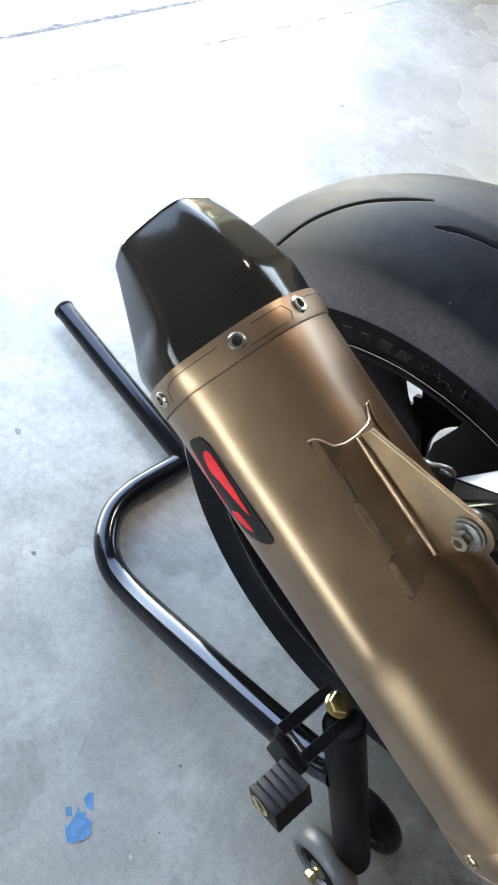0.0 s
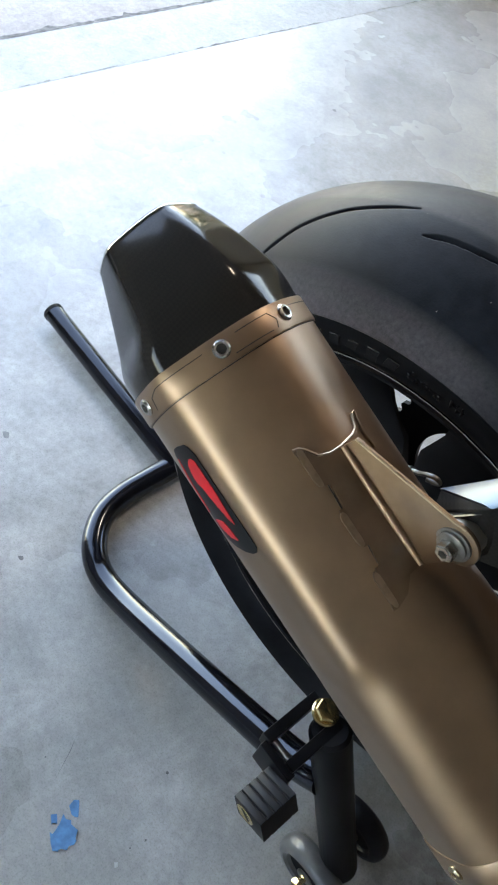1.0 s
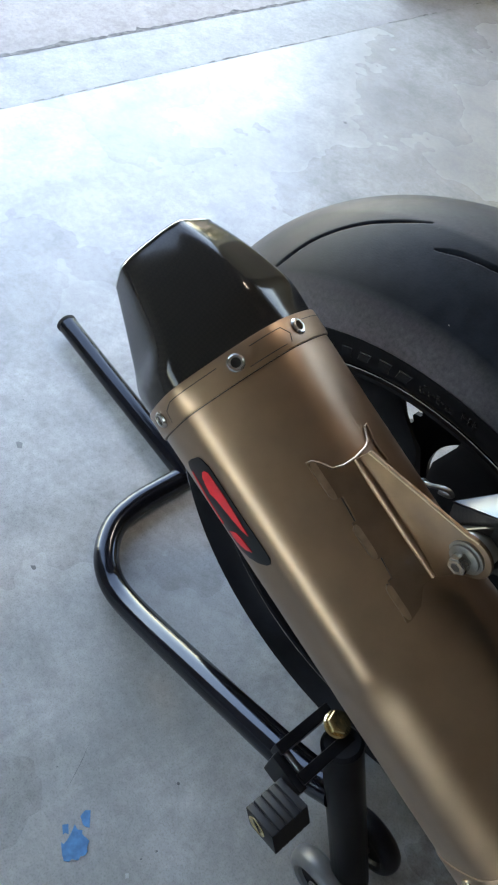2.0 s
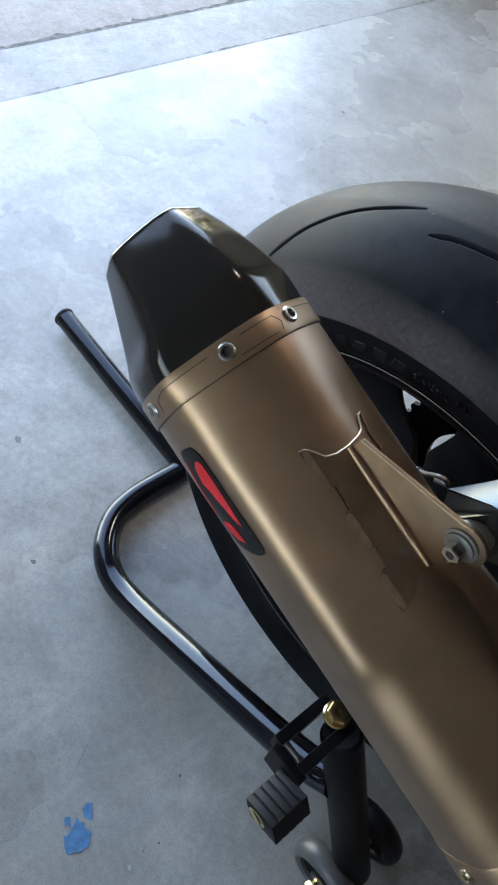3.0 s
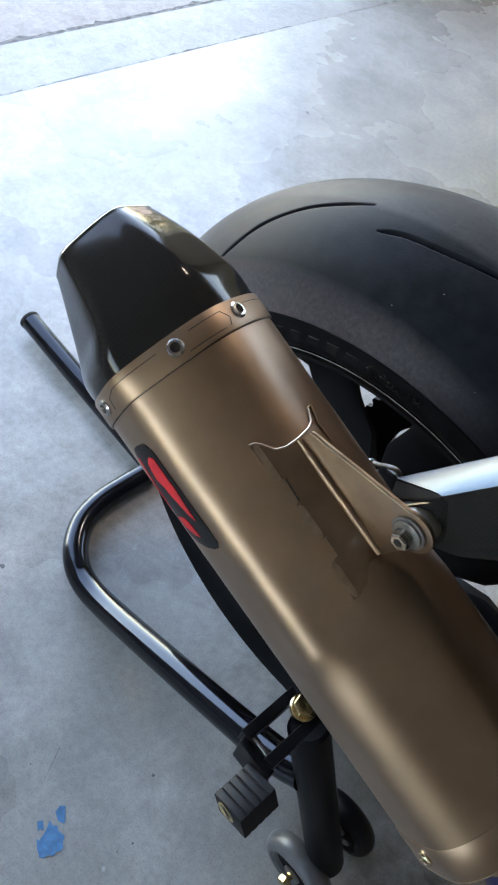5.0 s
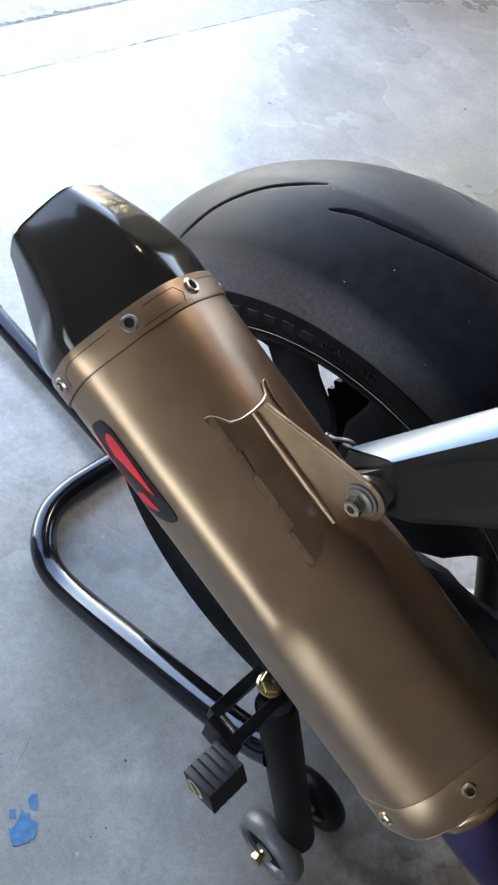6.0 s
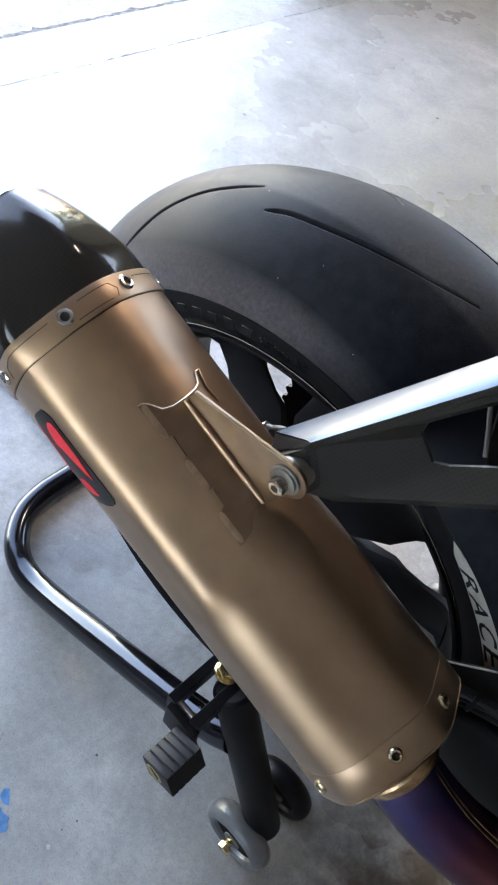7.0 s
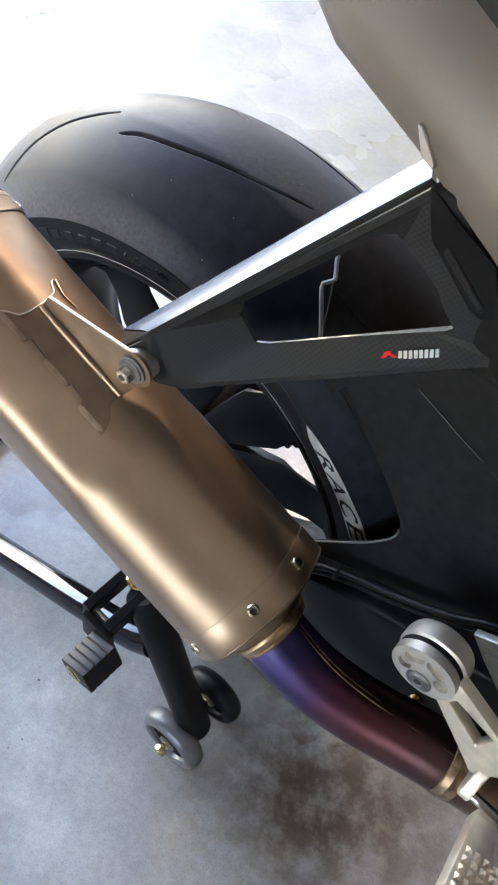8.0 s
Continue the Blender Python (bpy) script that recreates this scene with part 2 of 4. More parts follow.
def heat_material():
    """Titanium tube tinted by heat: straw at the joints, blue and purple behind."""
    m = material("heat_blued_titanium", (0.2, 0.1, 0.12), 0.33, 1.0)
    nt = m.node_tree
    b = nt.nodes["Principled BSDF"]
    co = nt.nodes.new("ShaderNodeTexCoord")
    sp = nt.nodes.new("ShaderNodeSeparateXYZ")
    nt.links.new(co.outputs["Object"], sp.inputs[0])
    nz = nt.nodes.new("ShaderNodeTexNoise")
    nz.inputs["Scale"].default_value = 22
    nt.links.new(co.outputs["Object"], nz.inputs["Vector"])
    add = nt.nodes.new("ShaderNodeMath")
    add.operation = "MULTIPLY_ADD"
    add.inputs[1].default_value = 0.05
    nt.links.new(nz.outputs["Fac"], add.inputs[0])
    nt.links.new(sp.outputs["X"], add.inputs[2])
    mr = nt.nodes.new("ShaderNodeMapRange")
    mr.inputs["From Min"].default_value, mr.inputs["From Max"].default_value = 0.262, 0.47
    nt.links.new(add.outputs[0], mr.inputs["Value"])
    cr = nt.nodes.new("ShaderNodeValToRGB")
    stops = ((0.0, (0.42, 0.30, 0.2)), (0.04, (0.10, 0.085, 0.20)), (0.2, (0.062, 0.050, 0.14)), (0.34, (0.11, 0.043, 0.074)), (0.55, (0.135, 0.048, 0.050)), (0.72, (0.10, 0.048, 0.052)), (0.88, (0.11, 0.062, 0.055)), (1.0, (0.24, 0.16, 0.10)))
    while len(cr.color_ramp.elements) < len(stops):
        cr.color_ramp.elements.new(0.5)
    for e, (p, c) in zip(cr.color_ramp.elements, stops):
        e.position, e.color = p, (*c, 1)
    nt.links.new(mr.outputs[0], cr.inputs[0])
    nt.links.new(cr.outputs[0], b.inputs["Base Color"])
    return m


HEAT = heat_material()

# ---- mesh tools ----
WORLD = {}


def thing(name, at, label, category, group="", kind=""):
    ob = new(name)
    ob.location = at
    ob.empty_display_size = 0.05
    WORLD[ob] = Matrix.Translation(at)
    return tagged(ob, label, category, group, kind)


def part(name, bm, mat, parent=None, label="", smooth=True, angle=35, sharp=True, flat=False):
    me = bpy.data.meshes.new(name)
    bmesh.ops.recalc_face_normals(bm, faces=bm.faces[:])
    for f in bm.faces:
        f.smooth = smooth
    if smooth and sharp:
        lim = radians(angle)
        for e in bm.edges:
            if len(e.link_faces) == 2 and e.calc_face_angle(0) > lim:
                e.smooth = False
    bm.to_mesh(me)
    bm.free()
    me.materials.append(mat)
    ob = new(name, me)
    if flat:
        wm = ob.modifiers.new("even_normals", "WEIGHTED_NORMAL")
        wm.weight, wm.keep_sharp = 100, True
    if parent:
        ob.parent = parent
        ob.matrix_parent_inverse = WORLD.get(parent, Matrix()).inverted()
    if label:
        ob["label"] = label
    return ob


def rings(loops, closed=True, caps=True, bm=None, wrap=False):
    """A skin over loops of points."""
    bm = bm or bmesh.new()
    vs = [[bm.verts.new(p) for p in l] for l in loops]
    n = len(loops[0])
    pairs = list(zip(vs[:-1], vs[1:])) + ([(vs[-1], vs[0])] if wrap else [])
    for a_, b_ in pairs:
        for i in range(n if closed else n - 1):
            j = (i + 1) % n
            bm.faces.new((a_[i], a_[j], b_[j], b_[i]))
    if caps and closed and not wrap:
        bm.faces.new(vs[0][::-1])
        bm.faces.new(vs[-1])
    return bm


def frame_of(d):
    d = Vector(d).normalized()
    u = d.orthogonal().normalized()
    return d, u, d.cross(u)


def tube(points, radius, seg=20, bm=None, caps=True):
    pts = [Vector(p) for p in points]
    rad = radius if isinstance(radius, (list, tuple)) else [radius] * len(pts)
    loops, u = [], None
    for i, p in enumerate(pts):
        d = (pts[min(i + 1, len(pts) - 1)] - pts[max(i - 1, 0)]).normalized()
        u = d.orthogonal().normalized() if u is None else (u - d * u.dot(d)).normalized()
        w = d.cross(u)
        loops.append([p + rad[i] * (math.cos(t) * u + math.sin(t) * w) for t in (2 * math.pi * k / seg for k in range(seg))])
    return rings(loops, caps=caps, bm=bm)


def rounded(points, radius, steps=8):
    """A path with its corners rounded."""
    pts = [Vector(p) for p in points]
    out = [pts[0]]
    for a_, b_, c_ in zip(pts, pts[1:], pts[2:]):
        r = min(radius, (a_ - b_).length * 0.49, (c_ - b_).length * 0.49)
        p, q = b_ + (a_ - b_).normalized() * r, b_ + (c_ - b_).normalized() * r
        for k in range(steps + 1):
            t = k / steps
            out.append((1 - t) ** 2 * p + 2 * t * (1 - t) * b_ + t * t * q)
    return out + [pts[-1]]


def spline(points, steps=10):
    """A smooth path through points."""
    pts = [Vector(p) for p in points]
    pts = [2 * pts[0] - pts[1]] + pts + [2 * pts[-1] - pts[-2]]
    out = []
    for i in range(1, len(pts) - 2):
        p0, p1, p2, p3 = pts[i - 1:i + 3]
        for k in range(steps):
            t = k / steps
            out.append(0.5 * (2 * p1 + (p2 - p0) * t + (2 * p0 - 5 * p1 + 4 * p2 - p3) * t * t + (3 * p1 - p0 - 3 * p2 + p3) * t ** 3))
    return out + [pts[-2]]


def lathe(at, axis, profile, seg=32, bm=None, caps=True, spin=0.0):
    """profile: (distance along axis, radius)."""
    d, u, w = frame_of(axis)
    at = Vector(at)
    loops = [[at + d * h + r * (math.cos(t) * u + math.sin(t) * w) for t in (spin + 2 * math.pi * k / seg for k in range(seg))] for h, r in profile]
    return rings(loops, caps=caps, bm=bm)


def block(x0, x1, y0, y1, z0, z1, bevel=0.0, m=None, bm=None, seg=2):
    b2 = bmesh.new()
    bmesh.ops.create_cube(b2, size=1)
    for v in b2.verts:
        v.co = ((x0 + x1) / 2 + v.co.x * (x1 - x0), (y0 + y1) / 2 + v.co.y * (y1 - y0), (z0 + z1) / 2 + v.co.z * (z1 - z0))
    if bevel:
        bmesh.ops.bevel(b2, geom=b2.edges[:], offset=bevel, segments=seg, affect="EDGES", profile=0.5)
    if m:
        b2.transform(m)
    if bm is None:
        return b2
    tmp = bpy.data.meshes.new("tmp")
    b2.to_mesh(tmp)
    b2.free()
    bm.from_mesh(tmp)
    bpy.data.meshes.remove(tmp)
    return bm


def slab(outline, inward, bevel=0.0, seg=2, holes=()):
    """A plate: an outline of points pushed inward by a vector."""
    bm = bmesh.new()
    inward = Vector(inward)
    edges = []
    for loop in (outline, *holes):
        vs = [bm.verts.new(p) for p in loop]
        edges += [bm.edges.new((vs[i], vs[(i + 1) % len(vs)])) for i in range(len(vs))]
    bmesh.ops.triangle_fill(bm, use_beauty=True, use_dissolve=False, edges=edges)
    ret = bmesh.ops.extrude_face_region(bm, geom=bm.faces[:])
    for v in [g for g in ret["geom"] if isinstance(g, bmesh.types.BMVert)]:
        v.co += inward
    bmesh.ops.recalc_face_normals(bm, faces=bm.faces[:])
    if bevel:
        es = [e for e in bm.edges if len(e.link_faces) == 2 and e.calc_face_angle(0) > radians(30)]
        bmesh.ops.bevel(bm, geom=es, offset=bevel, segments=seg, affect="EDGES", profile=0.5, clamp_overlap=True)
    return bm


# ---- the garage ----
def ragged_strip(x, y0, y1, wide, z, seed, gaps=0.0):
    """A crumbled dark line along y, with uneven edges."""
    rr_ = random.Random(seed)
    bm = bmesh.new()
    y, last = y0, None
    while y < y1:
        a_, b_ = wide * rr_.uniform(0.1, 1.0), wide * rr_.uniform(0.1, 1.0)
        if rr_.random() < 0.06:
            a_ += wide * 1.6
        pair_ = (bm.verts.new((x - a_, y, z)), bm.verts.new((x + b_, y, z)))
        if last and rr_.random() > gaps:
            bm.faces.new((last[0], last[1], pair_[1], pair_[0]))
        last = pair_
        y += rr_.uniform(0.008, 0.03)
    return bm



def plate(name, x0, x1, y0, y1, z0, z1, mat, label, category):
    ob = part(name, block(x0, x1, y0, y1, z0, z1), mat, smooth=False)
    return tagged(ob, label, category, kind="structure")


DOOR_X = -1.655
plate("floor", -1.437, 3.6, -3.4, 3.6, -0.15, 0.0, CONCRETE, "smooth sealed grey concrete garage floor with stains", "floor")
plate("threshold", DOOR_X, -1.4405, -3.4, 3.6, -0.15, -0.0015, SILL, "pale rough concrete threshold strip at the garage door", "threshold")
plate("driveway", -7.0, DOOR_X - 0.014, -9, 9, -0.15, -0.008, DRIVE, "pale rough concrete driveway outside the garage door", "driveway")
plate("ground", -400, 400, -400, 400, -0.5, -0.16, LEAF, "grey bare ground around the building", "ground")
plate("floor_joint", DOOR_X - 0.014, DOOR_X, -3.4, 3.6, -0.15, -0.013, JOINT, "dark dirty joint at the garage threshold", "joint")
plate("floor_seam", -1.4405, -1.437, -3.4, 3.6, -0.15, -0.0025, SILL, "narrow dirty seam along the threshold", "joint")
tagged(part("joint_edge", ragged_strip(DOOR_X - 0.007, -0.8, 2.4, 0.010, -0.0008, 4), JOINT, smooth=False), "crumbled dark edge of the threshold joint", "joint", kind="structure")
tagged(part("seam_edge", ragged_strip(-1.439, -0.8, 2.4, 0.0026, 0.0012, 9, 0.45), JOINT, smooth=False), "crumbled dirty edge of the floor seam", "joint", kind="structure")
plate("wall_front", 3.6, 3.75, -3.55, 3.75, -0.15, 2.75, PLASTER, "plain dull plastered garage wall", "wall")
# Unseen opening added in the left wall to brighten the floor.
plate("wall_left", DOOR_X, -0.9, 3.6, 3.75, -0.15, 2.75, BEIGE, "plain beige painted garage wall beside an unseen opening added for light", "wall")
plate("wall_left_front", 0.6, 3.6, 3.6, 3.75, -0.15, 2.75, BEIGE, "plain beige painted garage wall beside an unseen opening added for light", "wall")
plate("wall_left_low", -0.9, 0.6, 3.6, 3.75, -0.15, 1.35, BEIGE, "plain beige painted garage wall below an unseen opening added for light", "wall")
plate("wall_left_head", -0.9, 0.6, 3.6, 3.75, 2.10, 2.75, BEIGE, "plain beige painted garage wall over an unseen opening added for light", "wall")
# Unseen opening added in the right wall to light the muffler's edge.
SIDE = 'plain dull plastered garage wall round an unseen opening added for light'
plate("wall_right", DOOR_X, -0.9, -3.55, -3.4, -0.15, 2.75, PLASTER, SIDE, "wall")
plate("wall_right_front", 1.7, 3.6, -3.55, -3.4, -0.15, 2.75, PLASTER, SIDE, "wall")
plate("wall_right_low", -0.9, 1.7, -3.55, -3.4, -0.15, 0.80, PLASTER, SIDE, "wall")
plate("wall_right_head", -0.9, 1.7, -3.55, -3.4, 1.70, 2.75, PLASTER, SIDE, "wall")
plate("wall_door_left", DOOR_X, DOOR_X + 0.08, 1.75, 3.597, 0.0, 2.75, BEIGE, "plain beige pier beside the garage door", "wall")
plate("wall_door_right", DOOR_X, DOOR_X + 0.08, -3.397, -0.85, 0.0, 2.75, PLASTER, "plain plastered pier beside the garage door", "wall")
plate("wall_door_head", DOOR_X, DOOR_X + 0.08, -0.85, 1.75, 2.15, 2.75, PLASTER, "plain plastered head over the garage door", "wall")
plate("ceiling", DOOR_X, 3.75, -3.55, 3.75, 2.753, 2.9, CEILING, "plain off-white garage ceiling", "ceiling")

ceiling_lamp = part("ceiling_lamp", block(-0.75, -0.15, 1.52, 1.78, 2.65, 2.75, 0.008), PLASTER, smooth=False)
tagged(ceiling_lamp, "long flat lamp housing under the garage ceiling", "ceiling lamp")

hb_ = bmesh.new()
rg = random.Random(11)
for k in range(5000):
    c = Vector((rg.uniform(-3.0, -1.85), rg.uniform(2.5, 5.0), 0))
    c.z = rg.uniform(0, 1.7 + 0.25 * math.sin(c.y * 2.3) + 0.2 * math.sin(c.x * 5.1))
    q = Euler((rg.uniform(0, 6.3), rg.uniform(0, 6.3), rg.uniform(0, 6.3))).to_matrix()
    r = rg.uniform(0.04, 0.08)
    hb_.faces.new([hb_.verts.new(c + q @ Vector(p) * r) for p in ((-1, 0, 0), (0, -0.5, 0.1), (1, 0, 0), (0, 0.5, 0.1))])
tagged(part("hedge", hb_, HEDGE, smooth=False), "yellow-green shrub bed beside the garage door", "hedge", kind="stuff")

# ---- muffler geometry: s runs along its axis to the front, th round it ----
MA = Vector((0.92083, 0.05877, -0.38551))
ME1 = Vector((0.06369, -0.99797, 0.0))
ME2 = Vector((0.38472, 0.02455, 0.92270))
MC = Vector((-0.0781, -0.2067, 0.6150))
FACES = [radians(a_) for a_ in (-9, 57, 121, 180, 238, 298)]


def sect(th, sharp, ap=0.0583):
    """Radius of a six-sided section with rounded corners."""
    tot = sum(max(0.0, math.cos(th - f)) ** sharp for f in FACES)
    return ap * tot ** (-1 / sharp)


def body_r(th, s):
    # the edge towards the outside grows crisp up to the kink and softens past it
    k = min(1.0, max(0.0, (s - 0.170) / 0.016))
    d = (math.degrees(th) - 24 - 5 * k + 180) % 360 - 180
    crisp = 0.42 + 0.43 * min(1.0, max(0.0, s / 0.16))
    w = max(math.exp(-(d / 26) ** 2) * (crisp - 0.7 * k), 0.10 + 0.38 * k)
    m = 0.72 - 0.30 * k
    soft = m * 0.0622 + (1 - m) * sect(th, 9, 0.0605)
    r = soft * (1 - w) + sect(th, 12, 0.0592 + 0.0006 * k) * w
    # past the kink the edge is planed off to a narrow facet
    c = math.cos(th - radians(30))
    if k and c > 0.5:
        flat = 0.0640 / c
        r = r * (1 - k) + k * (r ** -30 + flat ** -30) ** (-1 / 30)
    # the upper side is flatter than a circle, most in the middle of its length
    g = min(1.0, max(0.0, (72 - abs((math.degrees(th) - 88 + 180) % 360 - 180)) / 46))
    e = min(1.0, max(0.0, (s + 0.005) / 0.04)) * min(1.0, max(0.0, (0.31 - s) / 0.04))
    return r * (1 - (0.05 + 0.04 * e) * g * g * (3 - 2 * g))


def mpt(s, th, r):
    return MC + MA * s + r * (math.cos(th) * ME1 + math.sin(th) * ME2)


def mskin(rows, lift, lift1=None):
    """Thin skin on the muffler: rows of (s, th0, th1) in metres and degrees; the lift may grow round it."""
    loops_out = []
    n = 14
    lift1 = lift if lift1 is None else lift1
    for s, t0, t1 in rows:
        ths = [radians(t0 + (t1 - t0) * k / n) for k in range(n + 1)]
        top = [mpt(s, t, body_r(t, s) + lift + (lift1 - lift) * max(0.0, math.degrees(t) - 62) / 26) for t in ths]
        bot = [mpt(s, t, body_r(t, s) - 0.0006) for t in reversed(ths)]
        loops_out.append(top + bot)
    return rings(loops_out)


AXLE = Vector((0.007, 0.002, 0.357))
RC, RH, RW = 0.238, 0.105, 0.1055  # the tyre's section: an ellipse about a circle of radius RC
bike = thing("motorcycle", (0.1, 0.0, 0.0), "black and grey sport motorcycle rear on a paddock stand", "motorcycle")

NTH = 144
THS = [2 * math.pi * k / NTH for k in range(NTH)]


def mloop(s, dr=0.0, k=1.0):
    return [mpt(s, t, (body_r(t, s) + dr) * k) for t in THS]


ss = [-0.015 + 0.322 * k / 70 for k in range(71)]
muffler = part("muffler", rings([mloop(s) for s in ss], caps=False), TITAN, bike, "brushed bronze titanium muffler body", angle=60)
bandpts = [(-0.0335, 0.0), (-0.0335, 0.0012), (-0.0325, 0.0016), (-0.0162, 0.0016), (-0.0152, 0.0012), (-0.0152, -0.001)]
part("clamp_band", rings([mloop(s, d) for s, d in bandpts], caps=False), TITAN, muffler, "titanium band with rivets", angle=60)
lowpts = [(0.305, -0.001), (0.305, 0.0006), (0.306, 0.0010), (0.327, 0.0008), (0.3295, -0.0004), (0.3308, -0.0024), (0.3314, -0.006)]
part("front_band", rings([mloop(s, d) for s, d in lowpts], caps=False), TITAN, muffler, "titanium band at the front end", angle=60)


def cone_loop(s, r, k):
    """From the muffler's section to a round one."""
    return [mpt(s, t, (body_r(t, 0.33) - 0.006) * (1 - k) + r * k) for t in THS]


part("front_cone", rings([cone_loop(0.3314, 0.05, 0.0), cone_loop(0.3322, 0.045, 0.5), cone_loop(0.3330, 0.036, 1.0), cone_loop(0.3335, 0.030, 1.0)], caps=True), TITAN, muffler, "titanium end cone")

# carbon end cap with six flats, narrowing to the outlet
CAP = [radians(a_) for a_ in (-2, 56, 114, 172, 232, 292)]


CAP_END = (0.0364, 0.0354, 0.0373, 0.0372, 0.0380, 0.0240)
CAP_FALL = (0.95, 1.73, 1.93, 0.97, 2.25, 0.95)


def cap_r(th, k):
    tot = 0.0
    for n, f in enumerate(CAP):
        ap = 0.0606 - (0.0606 - CAP_END[n]) * k ** CAP_FALL[n]
        tot += (max(0.0, math.cos(th - f)) / ap) ** 13
    hexa = tot ** (-1 / 13) * 1.012
    w = min(1.0, k * 2.6)
    w = w * w * (3 - 2 * w)
    return body_r(th, -0.03) * (1 - w) + hexa * w


def cap_len(t):
    """The outlet is cut a little slanting."""
    return 0.0812 + 0.0049 * math.sin(t)


cl = []
for i in range(33):
    k = i / 32
    cl.append([mpt(-0.0335 - cap_len(t) * k, t, cap_r(t, k)) for t in THS])
for ds, q in ((-0.0010, 0.995), (-0.0014, 0.985), (-0.0010, 0.97), (0.0, 0.955), (0.008, 0.93), (0.042, 0.72)):
    cl.append([mpt(-0.0335 - cap_len(t) + ds, t, cap_r(t, 1.0) * q) for t in THS])
cap_ = part("end_cap", rings(cl, caps=True), CARBON, muffler, "glossy black carbon end cap", angle=80)
# Steel ring added to paint the glint on the carbon outlet rim.
part("outlet_glint", tube([mpt(-0.0337 - cap_len(t), t, cap_r(t, 1.0) * 0.992) for t in THS + THS[:1]], 0.0006, 8, caps=False), STEEL, cap_, "bright ring for the glint on the outlet rim")


def rivet(s, th, parent, r=0.0058, mat=None):
    th = radians(th)
    at = mpt(s, th, body_r(th, s) + 0.0012)
    n = (math.cos(th) * ME1 + math.sin(th) * ME2)
    rv = part("rivet", lathe(at, n, [(-0.001, r), (0.0012, r), (0.0024, r * 0.8), (0.0026, r * 0.55), (0.0006, r * 0.48)], 24, caps=False), mat or STEEL, parent, "bright steel rivet")
    part("rivet_core", lathe(at, n, [(-0.002, r * 0.5), (0.0008, r * 0.5)], 16), HOLE_SHADE, rv)


for s, th in ((-0.0250, 60.5), (-0.0252, 106.5), (-0.0246, -1), (-0.0246, 160), (-0.0246, 300), (0.3148, 57.8), (0.3150, 104.8), (0.3146, -2.5)):
    rivet(s, th, muffler, 0.0050 if s > 0 else 0.0055, RIVET_OLD if s > 0 else STEEL)

# fine pressed lines of the clamp band, their groove shade laid on as dark threads
for line in ([(-0.0287, 18), (-0.0287, 50)], [(-0.0290, 71.5), (-0.0292, 93), (-0.0236, 97.5), (-0.0187, 95)], [(-0.0287, 18), (-0.026, 10), (-0.0185, 8)], [(-0.0287, 116), (-0.0287, 150)], [(-0.0186, 66), (-0.0186, 91)]):
    pts = []
    for (s0, t0), (s1, t1) in zip(line, line[1:]):
        for k in range(9):
            s_, t_ = s0 + (s1 - s0) * k / 8, radians(t0 + (t1 - t0) * k / 8)
            pts.append(mpt(s_, t_, body_r(t_, s_) + 0.0016))
    part("pressed_line_shade", tube(pts, 0.00028, 6), HOLE_SHADE, muffler)
# A dark ring paints the shade in the gap beside the clamp band.
for s_ in (-0.0152,):
    part("band_gap_shade", rings([mloop(s_ + d, h) for d, h in ((0.0, -0.0004), (0.0, 0.0003), (0.0005, 0.0003), (0.0005, -0.0004))], caps=False), HOLE_SHADE, muffler)

for s_ in (0.3056, 0.3278):
    part("band_edge", rings([mloop(s_ + d, h) for d, h in ((0.0, 0.0004), (0.0002, 0.0009), (0.0006, 0.0009), (0.0008, 0.0004))], caps=False), TITAN_BARE, muffler, "pale edge of the front band")

def mskin_turned(turn, rows_, lift):
    return mskin([(s_, t0 + turn, t1 + turn) for s_, t0, t1 in rows_], lift)


# badge on the outer flat
badge = part("badge", mskin_turned(-2.5, [(0.0055, -3, 3), (0.007, -5, 11), (0.0095, -7, 13.5), (0.0154, -9, 16), (0.03, -12, 16), (0.0556, -14, 16.4), (0.070, -12, 16.8), (0.0765, -6, 16.8), (0.0815, 1.5, 16.6), (0.0844, 9, 13.5)], 0.0006), DECAL_BLACK, muffler, "black badge with a red mark")
part("badge_mark", mskin_turned(-2.5, [(0.0160, 6.5, 9), (0.0185, 2.6, 11.8), (0.0238, 0.3, 12.4), (0.0294, -1.1, 12.4), (0.0356, 1.8, 12.4), (0.0416, 2.8, 12.2), (0.0503, 5.0, 11.5), (0.0578, 6.9, 11.0), (0.0634, 9.9, 10.6)], 0.001), RED, badge, "red mark")
part("badge_mark", mskin_turned(-2.5, [(0.0560, -9, -8), (0.0585, -9.3, -1.0), (0.0625, -8.8, 0.8), (0.0700, -3.7, 2.3), (0.0735, 2.0, 3.0)], 0.001), RED, badge, "red mark")
part("badge_mark", mskin_turned(-2.5, [(0.012, -6.6, -5), (0.030, -11.5, -9.5), (0.050, -13.5, -11.5)], 0.001), RED, badge, "red mark")

# welded hanger bracket
rows = []
LEFT = [(0.0449, 62.2), (0.0581, 62.8), (0.0721, 66.7), (0.0725, 69.6), (0.0882, 68.1), (0.0886, 65.4), (0.0987, 64.1), (0.1130, 65.8), (0.1136, 69.0), (0.1267, 67.3), (0.1272, 64.5), (0.1413, 61.7), (0.1525, 60.0)]
RIGHT = [(0.0449, 64.5), (0.0473, 67.9), (0.0559, 74.4), (0.0576, 83.1), (0.0596, 90.5), (0.1406, 90.5), (0.1410, 79.5), (0.1492, 72.1), (0.1526, 63.4)]


def along(tab, s):
    return float(np.interp(s, [p[0] for p in tab], [p[1] for p in tab]))


